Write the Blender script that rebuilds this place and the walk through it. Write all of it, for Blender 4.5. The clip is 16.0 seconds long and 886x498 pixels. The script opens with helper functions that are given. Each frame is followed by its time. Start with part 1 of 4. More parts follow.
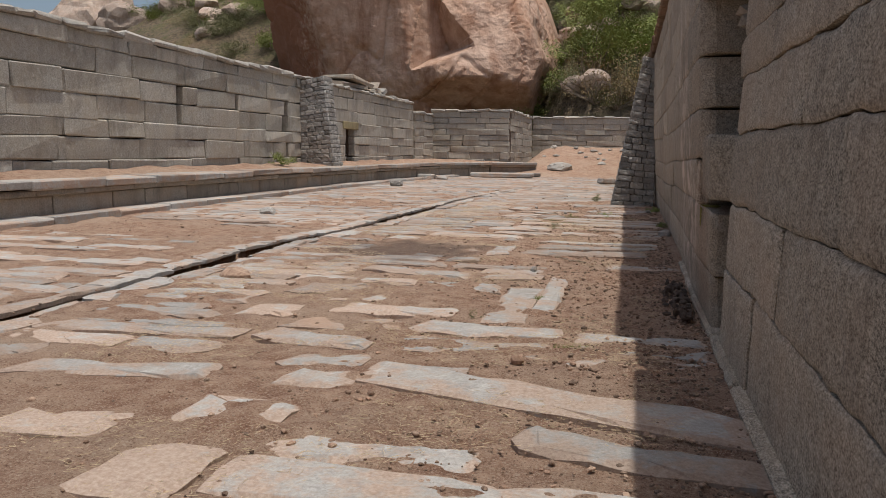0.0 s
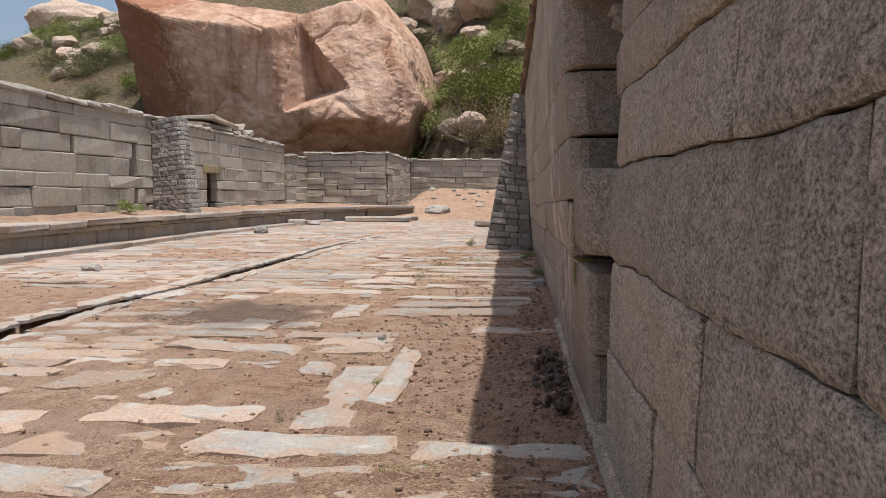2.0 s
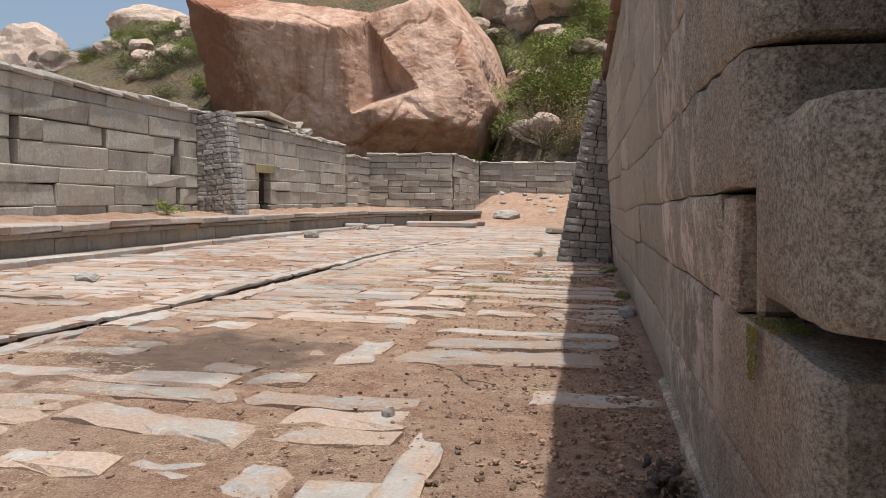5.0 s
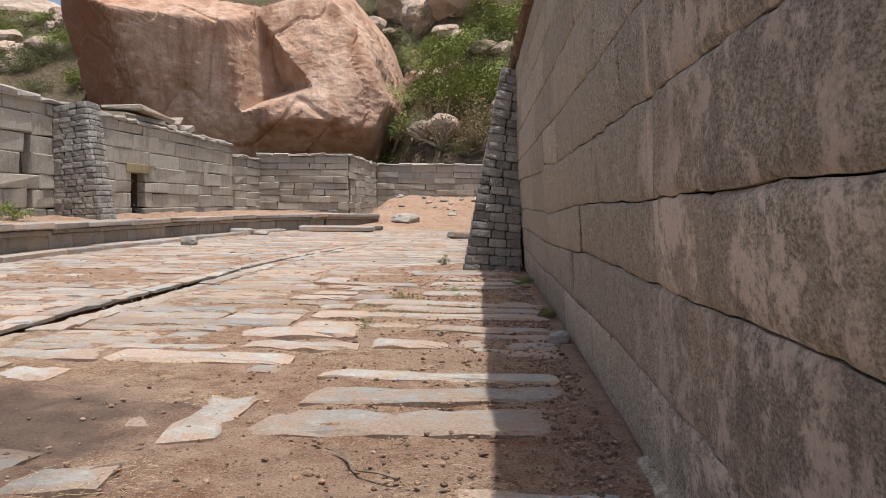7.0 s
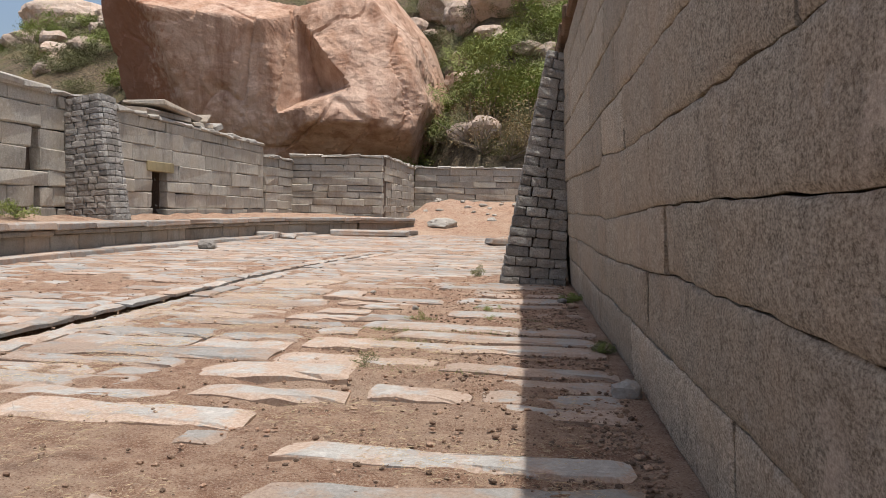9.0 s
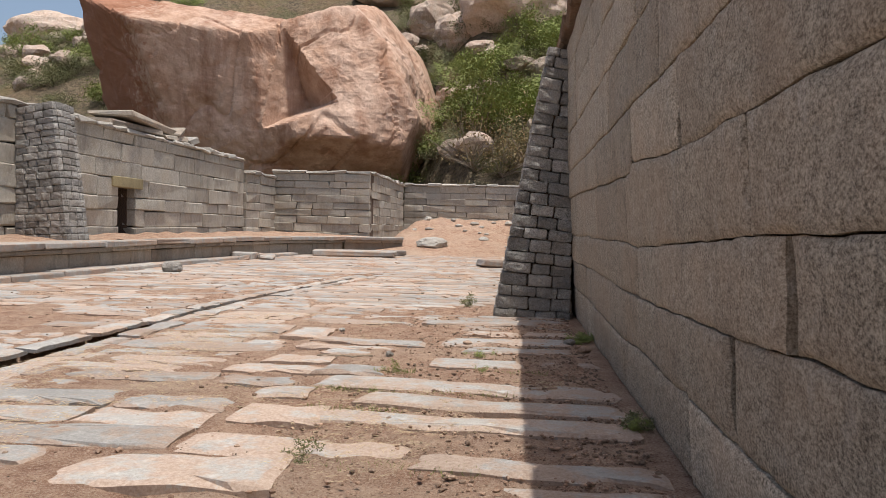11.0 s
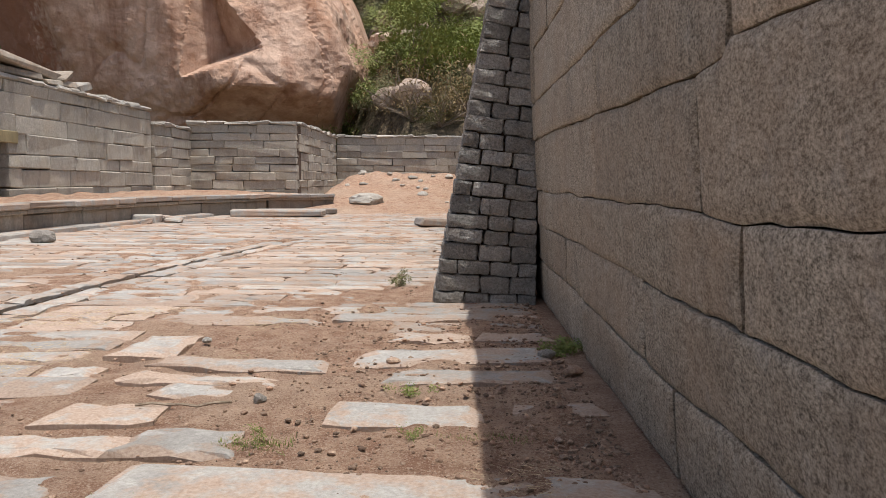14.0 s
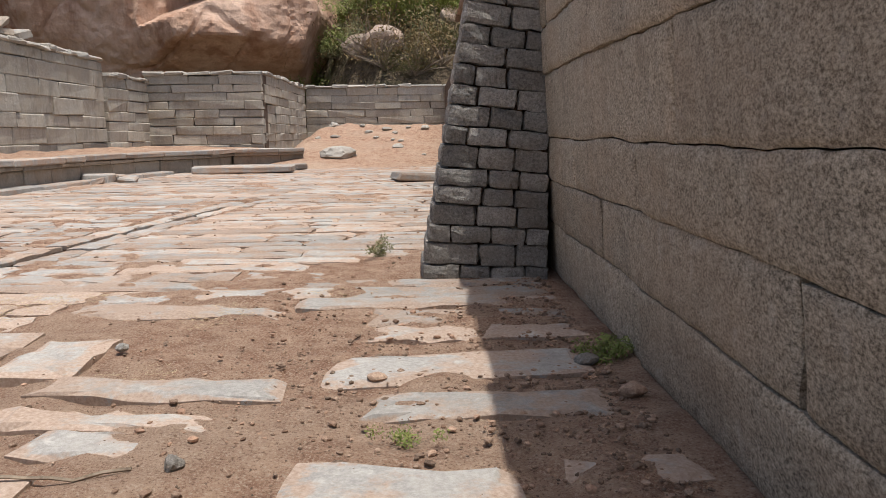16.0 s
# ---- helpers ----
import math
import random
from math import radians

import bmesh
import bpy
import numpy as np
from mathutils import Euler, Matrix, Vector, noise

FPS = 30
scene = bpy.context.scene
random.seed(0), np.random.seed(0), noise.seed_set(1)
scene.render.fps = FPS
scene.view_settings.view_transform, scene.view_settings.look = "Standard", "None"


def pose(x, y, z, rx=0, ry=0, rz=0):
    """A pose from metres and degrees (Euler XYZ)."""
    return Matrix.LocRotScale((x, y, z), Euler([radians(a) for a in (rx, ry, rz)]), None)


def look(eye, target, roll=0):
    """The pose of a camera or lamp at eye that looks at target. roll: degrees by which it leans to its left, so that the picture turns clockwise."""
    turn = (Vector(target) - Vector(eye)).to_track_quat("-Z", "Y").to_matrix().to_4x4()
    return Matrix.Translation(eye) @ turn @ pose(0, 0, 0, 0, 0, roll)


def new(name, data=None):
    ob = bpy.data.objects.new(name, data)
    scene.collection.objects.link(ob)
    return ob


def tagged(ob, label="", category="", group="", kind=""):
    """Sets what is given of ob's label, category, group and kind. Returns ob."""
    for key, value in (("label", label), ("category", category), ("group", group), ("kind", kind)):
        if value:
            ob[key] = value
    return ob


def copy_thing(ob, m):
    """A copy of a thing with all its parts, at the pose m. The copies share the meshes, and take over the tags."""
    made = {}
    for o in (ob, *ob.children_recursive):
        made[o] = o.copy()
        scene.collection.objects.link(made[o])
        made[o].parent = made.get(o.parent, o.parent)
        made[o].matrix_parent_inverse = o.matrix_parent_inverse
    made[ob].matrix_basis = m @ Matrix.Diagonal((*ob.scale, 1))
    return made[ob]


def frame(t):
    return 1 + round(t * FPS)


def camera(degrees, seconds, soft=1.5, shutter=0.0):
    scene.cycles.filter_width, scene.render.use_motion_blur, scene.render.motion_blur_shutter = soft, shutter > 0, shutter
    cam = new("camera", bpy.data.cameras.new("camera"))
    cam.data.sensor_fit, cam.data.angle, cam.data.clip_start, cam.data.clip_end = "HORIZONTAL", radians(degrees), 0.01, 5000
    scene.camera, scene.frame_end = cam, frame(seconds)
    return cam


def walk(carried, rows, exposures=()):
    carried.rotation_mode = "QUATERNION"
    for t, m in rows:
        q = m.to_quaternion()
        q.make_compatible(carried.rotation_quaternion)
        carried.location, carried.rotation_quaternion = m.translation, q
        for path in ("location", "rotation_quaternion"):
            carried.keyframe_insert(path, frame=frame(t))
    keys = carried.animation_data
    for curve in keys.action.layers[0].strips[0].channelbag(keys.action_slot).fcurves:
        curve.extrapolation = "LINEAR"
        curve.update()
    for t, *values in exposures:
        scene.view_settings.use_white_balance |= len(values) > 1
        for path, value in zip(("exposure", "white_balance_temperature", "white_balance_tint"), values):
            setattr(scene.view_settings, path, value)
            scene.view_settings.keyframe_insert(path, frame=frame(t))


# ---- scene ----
cam = camera(58.4, 16.0, soft=0.8)

PATH = [
    (0, (0.267, -1.664, 1.421), (-0.175, 0.271, 1.175), 0.7),
    (0.5, (0.369, -1.211, 1.435), (0.189, 0.774, 1.273), 0.8),
    (1, (0.457, -0.817, 1.436), (0.205, 1.156, 1.228), 2.3),
    (1.5, (0.448, -0.366, 1.441), (0.286, 1.621, 1.29), 1.4),
    (2, (0.453, 0.092, 1.42), (0.292, 2.081, 1.283), -0.1),
    (2.5, (0.443, 0.529, 1.428), (0.133, 2.496, 1.249), 0.2),
    (3, (0.405, 1.026, 1.442), (0.12, 3.0, 1.295), -2.6),
    (3.2, (0.413, 1.211, 1.428), (0.143, 3.188, 1.292), -2.3),
    (5.3, (0.379, 3.227, 1.325), (0.04, 5.194, 1.2), 0.8),
    (5.5, (0.337, 3.416, 1.309), (0.074, 5.39, 1.129), -0.1),
    (6, (0.296, 3.923, 1.287), (0.177, 5.913, 1.132), -0.4),
    (6.5, (0.25, 4.4, 1.294), (0.071, 6.388, 1.166), 2.4),
    (7, (0.167, 4.921, 1.306), (0.081, 6.916, 1.193), 0.4),
    (7.5, (0.153, 5.451, 1.279), (0.054, 7.447, 1.209), 0.6),
    (8, (0.171, 5.904, 1.262), (0.071, 7.898, 1.138), 1.6),
    (8.5, (0.164, 6.402, 1.279), (0.088, 8.399, 1.189), 0.2),
    (9, (0.194, 6.922, 1.265), (0.006, 8.911, 1.164), 1.1),
    (9.5, (0.195, 7.443, 1.245), (-0.028, 9.429, 1.17), 2.1),
    (9.7, (0.179, 7.646, 1.253), (0.006, 9.638, 1.203), 0.7),
    (11.8, (0.116, 9.54, 1.324), (-0.069, 11.53, 1.252), 1.9),
    (12, (0.111, 9.743, 1.326), (-0.098, 11.729, 1.204), 2.3),
    (12.5, (0.067, 10.299, 1.338), (-0.036, 12.293, 1.228), 1.1),
    (13, (0.06, 10.838, 1.309), (-0.019, 12.831, 1.163), 0.1),
    (13.5, (0.085, 11.369, 1.313), (-0.019, 13.358, 1.128), 2.3),
    (14, (0.086, 11.938, 1.329), (0.067, 13.931, 1.159), 0.2),
    (14.5, (0.132, 12.482, 1.338), (0.002, 14.473, 1.198), 2.6),
    (15, (0.106, 12.856, 1.323), (-0.019, 14.843, 1.135), 2.6),
    (15.5, (-0.022, 13.197, 1.309), (0.004, 15.178, 1.04), 0.5),
    (16, (-0.06, 13.613, 1.281), (-0.017, 15.591, 0.992), -0.8),
]
walk(cam, [(t, look(eye, target, roll)) for t, eye, target, roll in PATH],
     exposures=[(0, -0.22), (0.6, -0.12), (1.5, 0.16), (3, 0.24), (16, 0.24)])

# ---- sky and sun ----
SUN_TOWARDS = Vector((0.128, -0.085, 1.0)).normalized()
world = bpy.data.worlds.new("sky")
scene.world = world
world.use_nodes = True
wn = world.node_tree.nodes
sky = wn.new("ShaderNodeTexSky")
sky.sky_type = "NISHITA"
sky.sun_disc = False
sky.sun_elevation = math.asin(SUN_TOWARDS.z)
sky.sun_rotation = math.atan2(SUN_TOWARDS.x, SUN_TOWARDS.y)
sky.dust_density = 4.0
wn["Background"].inputs["Strength"].default_value = 0.125
world.node_tree.links.new(sky.outputs[0], wn["Background"].inputs["Color"])
sun = new("sun", bpy.data.lights.new("sun", "SUN"))
sun.data.energy, sun.data.angle, sun.data.color = 3.4, radians(0.6), (1.0, 0.975, 0.94)
sun.matrix_world = look(SUN_TOWARDS * 60, (0, 0, 0))

rng = random.Random(11)


# ---- materials ----
class Nodes:
    """A small builder for procedural surfaces, in world coordinates."""

    def __init__(self, name, rough=0.9):
        self.mat = bpy.data.materials.new(name)
        self.mat.use_nodes = True
        self.t = self.mat.node_tree
        self.bsdf = self.t.nodes["Principled BSDF"]
        self.bsdf.inputs["Roughness"].default_value = rough
        self.bsdf.inputs["Specular IOR Level"].default_value = 0.25
        self.pos = self.t.nodes.new("ShaderNodeNewGeometry").outputs["Position"]

    def link(self, a, b):
        self.t.links.new(a, b)

    def scaled(self, s):
        n = self.t.nodes.new("ShaderNodeVectorMath")
        n.operation = "MULTIPLY"
        self.link(self.pos, n.inputs[0])
        n.inputs[1].default_value = s
        return n.outputs[0]

    def noise(self, scale, detail=4, rough=0.6, stretch=None):
        n = self.t.nodes.new("ShaderNodeTexNoise")
        n.inputs["Scale"].default_value = scale
        n.inputs["Detail"].default_value = detail
        n.inputs["Roughness"].default_value = rough
        self.link(self.scaled(stretch) if stretch else self.pos, n.inputs["Vector"])
        return n.outputs["Fac"]

    def ramp(self, fac, lo, hi, a=0.0, b=1.0):
        n = self.t.nodes.new("ShaderNodeMapRange")
        self.link(fac, n.inputs[0])
        n.inputs[1].default_value, n.inputs[2].default_value = lo, hi
        n.inputs[3].default_value, n.inputs[4].default_value = a, b
        return n.outputs[0]

    def mix(self, fac, a, b, mode="MIX"):
        n = self.t.nodes.new("ShaderNodeMix")
        n.data_type, n.blend_type = "RGBA", mode
        for value, key in ((fac, 0), (a, 6), (b, 7)):
            if isinstance(value, (int, float)):
                n.inputs[key].default_value = value
            elif isinstance(value, tuple):
                n.inputs[key].default_value = (*value, 1)
            else:
                self.link(value, n.inputs[key])
        return n.outputs[2]

    def math(self, op, a, b):
        n = self.t.nodes.new("ShaderNodeMath")
        n.operation = op
        for value, key in ((a, 0), (b, 1)):
            if isinstance(value, (int, float)):
                n.inputs[key].default_value = value
            else:
                self.link(value, n.inputs[key])
        return n.outputs[0]

    def random(self, island=False):
        if island:
            return self.t.nodes.new("ShaderNodeNewGeometry").outputs["Random Per Island"]
        return self.t.nodes.new("ShaderNodeObjectInfo").outputs["Random"]

    def spot(self, centre, size, soft=0.35):
        """1 inside an ellipse of the plan with a ragged rim."""
        sub = self.t.nodes.new("ShaderNodeVectorMath")
        sub.operation = "SUBTRACT"
        self.link(self.pos, sub.inputs[0])
        sub.inputs[1].default_value = centre
        div = self.t.nodes.new("ShaderNodeVectorMath")
        div.operation = "DIVIDE"
        self.link(sub.outputs[0], div.inputs[0])
        div.inputs[1].default_value = size
        ln = self.t.nodes.new("ShaderNodeVectorMath")
        ln.operation = "LENGTH"
        self.link(div.outputs[0], ln.inputs[0])
        ragged = self.math("ADD", ln.outputs["Value"], self.ramp(self.noise(2.2), 0.2, 0.8, -0.7, 0.7))
        return self.ramp(ragged, 1.0 - soft, 1.0 + soft, 1.0, 0.0)

    def bump(self, height, strength, distance):
        n = self.t.nodes.new("ShaderNodeBump")
        n.inputs["Strength"].default_value = strength
        n.inputs["Distance"].default_value = distance
        self.link(height, n.inputs["Height"])
        self.link(n.outputs[0], self.bsdf.inputs["Normal"])

    def done(self, colour):
        self.link(colour, self.bsdf.inputs["Base Color"])
        return self.mat


def granite(name, dark, light, warm, spread=0.25, island=False, grain=95, stain=0.45, warm_amount=0.5, relief=0.006, lichen=0.0, dust=0.0, splash=False, contrast=0.12, squash=None):
    m = Nodes(name, 0.92)
    speck = m.math("ADD", m.math("MULTIPLY", m.noise(grain, 5, 0.85, squash), 0.8), m.math("MULTIPLY", m.noise(grain * 0.27, 5, 0.7, squash), 0.2))
    body = m.mix(m.ramp(speck, 0.5 - contrast, 0.5 + contrast), dark, light)
    cloud = m.noise(1.1, 5, 0.6)
    body = m.mix(m.math("MULTIPLY", m.ramp(cloud, 0.42, 0.68), warm_amount), body, warm)
    streak = m.noise(2.0, 6, 0.7, (1.0, 1.0, 0.4))
    body = m.mix(m.math("MULTIPLY", m.ramp(streak, 0.5, 0.72), stain), body, tuple(c * 0.42 for c in dark))
    if lichen:
        body = m.mix(m.math("MULTIPLY", m.ramp(m.noise(7, 6, 0.7), 0.56, 0.68), lichen), body, (0.62, 0.59, 0.54))
    if splash:
        wash = m.math("MULTIPLY", m.spot((0.95, 6.9, 1.0), (2, 1.9, 1.8), 0.6), m.ramp(m.noise(2.6, 6, 0.7, (1, 1, 0.8)), 0.40, 0.60))
        body = m.mix(m.math("MULTIPLY", wash, 0.35), body, (0.16, 0.13, 0.10))
        soot = m.ramp(m.noise(3.4, 7, 0.75, (1, 1, 0.55)), 0.53, 0.66)
        body = m.mix(m.math("MULTIPLY", soot, 0.28), body, (0.10, 0.085, 0.07))
        lime = m.math("MULTIPLY", m.spot((0.95, 7.4, 1.0), (2, 1.2, 1.5), 0.4), m.ramp(m.noise(2.8, 8, 0.78), 0.50, 0.56))
        drip = m.spot((0.95, 8.42, 1.6), (2, 0.045, 4), 0.6)
        lime = m.math("MAXIMUM", lime, m.math("MULTIPLY", drip, m.ramp(m.noise(9, 5, 0.7), 0.3, 0.6)))
        body = m.mix(m.math("MULTIPLY", lime, 0.6), body, (0.76, 0.62, 0.50))
        body = m.mix(m.math("MULTIPLY", m.spot((0.95, 5.6, 0.5), (2, 0.5, 0.8), 0.5), 0.35), body, (0.30, 0.17, 0.10))
    if dust:
        veil = m.math("ADD", m.noise(2.4, 8, 0.74), m.math("MULTIPLY", m.noise(0.5, 3, 0.5), 0.5))
        rim = m.t.nodes.new("ShaderNodeAttribute")
        rim.attribute_name = "rim"
        veil = m.math("ADD", veil, m.math("MULTIPLY", rim.outputs["Fac"], m.ramp(m.noise(5, 6, 0.72), 0.40, 0.60, 0.0, 0.45)))
        body = m.mix(m.math("MULTIPLY", m.ramp(veil, 0.70, 0.81), dust), body, m.mix(m.ramp(m.noise(45, 4, 0.7), 0.35, 0.65), (0.29, 0.19, 0.13), (0.45, 0.34, 0.26)))
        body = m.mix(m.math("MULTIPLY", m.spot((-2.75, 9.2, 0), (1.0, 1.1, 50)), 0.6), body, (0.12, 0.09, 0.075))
        body = m.mix(m.math("MULTIPLY", m.spot((-2.01, 4.44, 0), (0.55, 0.25, 50)), 0.5), body, (0.46, 0.30, 0.20))
    tone = m.ramp(m.random(island), 0, 1, 1 - spread, 1 + spread)
    hue = m.t.nodes.new("ShaderNodeHueSaturation")
    m.link(body, hue.inputs["Color"])
    m.link(tone, hue.inputs["Value"])
    height = m.math("ADD", m.math("MULTIPLY", speck, 0.35), m.noise(9, 8, 0.7))
    m.bump(height, 0.8, relief)
    return m.done(hue.outputs[0])


WALL_NEAR = granite("weathered_granite", (0.095, 0.078, 0.055), (0.62, 0.54, 0.42), (0.42, 0.30, 0.20), 0.16, grain=85, stain=0.2, warm_amount=0.38, relief=0.014, lichen=0.18, splash=True, contrast=0.1, squash=(1, 0.6, 1))
WALL_FAR = granite("grey_granite", (0.25, 0.228, 0.19), (0.54, 0.50, 0.425), (0.42, 0.345, 0.245), 0.16, grain=40, stain=0.5, relief=0.035, lichen=0.5)
CAP = granite("cap_rubble", (0.27, 0.25, 0.22), (0.52, 0.49, 0.43), (0.36, 0.30, 0.23), 0.2, grain=30, stain=0.4, relief=0.03, lichen=0.5)
RUBBLE = granite("rough_pier_stone", (0.19, 0.178, 0.16), (0.55, 0.52, 0.47), (0.30, 0.25, 0.20), 0.30, grain=45, stain=0.25, warm_amount=0.5, relief=0.11)
SLAB = granite("paving_stone", (0.25, 0.237, 0.217), (0.425, 0.405, 0.37), (0.39, 0.35, 0.30), 0.2, grain=38, stain=0.4, relief=0.016, lichen=0.4, dust=0.8, contrast=0.14)
SLAB_REST = granite("paving_stone_rest", (0.25, 0.237, 0.217), (0.425, 0.405, 0.37), (0.39, 0.34, 0.285), 0.2, island=True, grain=38, stain=0.45, relief=0.016, lichen=0.4, dust=0.8, contrast=0.14)
PLINTH = granite("plinth_stone", (0.21, 0.185, 0.15), (0.42, 0.37, 0.305), (0.33, 0.22, 0.14), 0.2, grain=30, stain=0.55, relief=0.02)
PEBBLE = granite("brown_pebble", (0.15, 0.095, 0.065), (0.38, 0.28, 0.205), (0.34, 0.18, 0.11), 0.5, island=True, grain=40, relief=0.01)
PALE = granite("pale_boulder", (0.38, 0.29, 0.225), (0.60, 0.49, 0.40), (0.52, 0.35, 0.25), 0.15, grain=3, stain=0.3, relief=0.12)
COPING = granite("brown_coping", (0.10, 0.065, 0.045), (0.27, 0.19, 0.13), (0.26, 0.14, 0.08), 0.3, grain=30, relief=0.03)
LINTEL = granite("yellow_lintel", (0.26, 0.21, 0.12), (0.40, 0.34, 0.2), (0.42, 0.33, 0.16), 0.1, grain=40)


def mortar():
    m = Nodes("dark_mortar", 0.95)
    n = m.noise(30, 5)
    m.bump(n, 0.8, 0.02)
    return m.done(m.mix(m.ramp(n, 0.35, 0.65), (0.05, 0.038, 0.03), (0.17, 0.115, 0.08)))


def earth():
    m = Nodes("sandy_red_earth", 0.97)
    fine = m.noise(70, 4, 0.75)
    mid = m.noise(5, 6, 0.7)
    big = m.noise(0.55, 4, 0.6)
    c = m.mix(m.ramp(mid, 0.38, 0.62), (0.26, 0.14, 0.088), (0.45, 0.30, 0.205))
    c = m.mix(m.math("MULTIPLY", m.ramp(big, 0.45, 0.68), 0.65), c, (0.44, 0.325, 0.235))
    c = m.mix(m.math("MULTIPLY", m.ramp(fine, 0.53, 0.62), 0.75), c, (0.52, 0.41, 0.31))
    c = m.mix(m.math("MULTIPLY", m.ramp(fine, 0.45, 0.36), 0.75), c, (0.12, 0.065, 0.042))
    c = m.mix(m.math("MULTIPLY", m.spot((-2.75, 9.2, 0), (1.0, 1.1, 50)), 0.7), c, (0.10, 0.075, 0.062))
    m.bump(m.math("ADD", fine, m.math("MULTIPLY", mid, 1.6)), 1.0, 0.03)
    return m.done(c)


def scrub_ground():
    m = Nodes("hillside_scrub_soil", 0.97)
    a, b, d = m.noise(0.35, 6, 0.7), m.noise(2.5, 6, 0.75), m.noise(0.12, 4, 0.6)
    c = m.mix(m.ramp(b, 0.35, 0.65), (0.06, 0.048, 0.032), (0.24, 0.18, 0.115))
    c = m.mix(m.math("MULTIPLY", m.ramp(a, 0.46, 0.62), 0.6), c, (0.11, 0.115, 0.045))
    c = m.mix(m.math("MULTIPLY", m.ramp(d, 0.5, 0.7), 0.5), c, (0.27, 0.16, 0.085))
    m.bump(b, 1.0, 0.35)
    return m.done(c)


def boulder_stone():
    m = Nodes("red_granite_boulder", 0.9)
    fine, mid, big = m.noise(6, 6, 0.75), m.noise(0.9, 6, 0.68), m.noise(0.16, 4, 0.6)
    c = m.mix(m.ramp(mid, 0.35, 0.66), (0.38, 0.22, 0.14), (0.60, 0.41, 0.30))
    c = m.mix(m.math("MULTIPLY", m.ramp(big, 0.44, 0.62), 0.55), c, (0.63, 0.47, 0.37))
    streak = m.noise(0.55, 6, 0.68, (1.0, 1.0, 0.13))
    c = m.mix(m.math("MULTIPLY", m.ramp(streak, 0.49, 0.66), 0.75), c, (0.27, 0.13, 0.075))
    c = m.mix(m.math("MULTIPLY", m.ramp(fine, 0.55, 0.72), 0.45), c, (0.16, 0.10, 0.07))
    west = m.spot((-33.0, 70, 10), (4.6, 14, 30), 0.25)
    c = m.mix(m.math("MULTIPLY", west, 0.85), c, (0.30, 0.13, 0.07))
    m.bump(m.math("ADD", m.math("MULTIPLY", mid, 1.6), m.math("MULTIPLY", fine, 0.5)), 0.8, 0.15)
    return m.done(c)


def leaf(name, a, b):
    m = Nodes(name, 0.7)
    c = m.mix(m.random(True), a, b)
    c = m.mix(m.ramp(m.random(False), 0, 1, 0, 0.35), c, (0.13, 0.12, 0.05))
    return m.done(c)


def plain(name, a, b, scale=20):
    m = Nodes(name, 0.9)
    n = m.noise(scale, 4)
    m.bump(n, 0.6, 0.01)
    return m.done(m.mix(m.ramp(n, 0.35, 0.65), a, b))


MORTAR, EARTH, SCRUB, BOULDER = mortar(), earth(), scrub_ground(), boulder_stone()
LEAF_BRIGHT = leaf("fresh_leaves", (0.15, 0.20, 0.045), (0.28, 0.31, 0.085))
LEAF_DULL = leaf("dull_scrub_leaves", (0.11, 0.12, 0.055), (0.23, 0.22, 0.10))
LEAF_DRY = leaf("dry_scrub_leaves", (0.20, 0.14, 0.06), (0.30, 0.22, 0.11))
TWIG = plain("grey_twig", (0.16, 0.12, 0.085), (0.33, 0.27, 0.2))
STRAW = plain("dry_straw", (0.42, 0.31, 0.19), (0.62, 0.5, 0.34), 60)
MOSS = plain("yellow_moss", (0.13, 0.115, 0.02), (0.24, 0.20, 0.05), 60)
DARK_STONE = granite("dark_rubble", (0.09, 0.072, 0.06), (0.26, 0.20, 0.16), (0.16, 0.1, 0.07), 0.35, grain=30, relief=0.02)


# ---- mesh helpers ----
def mesh_object(name, verts, faces, material, parent=None, at=(0, 0, 0), label="", smooth=False):
    me = bpy.data.meshes.new(name)
    me.from_pydata(verts, [], faces)
    me.materials.append(material)
    if smooth:
        me.shade_smooth()
    ob = new(name, me)
    ob.location = at
    if parent:
        ob.parent = parent
    if label:
        ob["label"] = label
    return ob


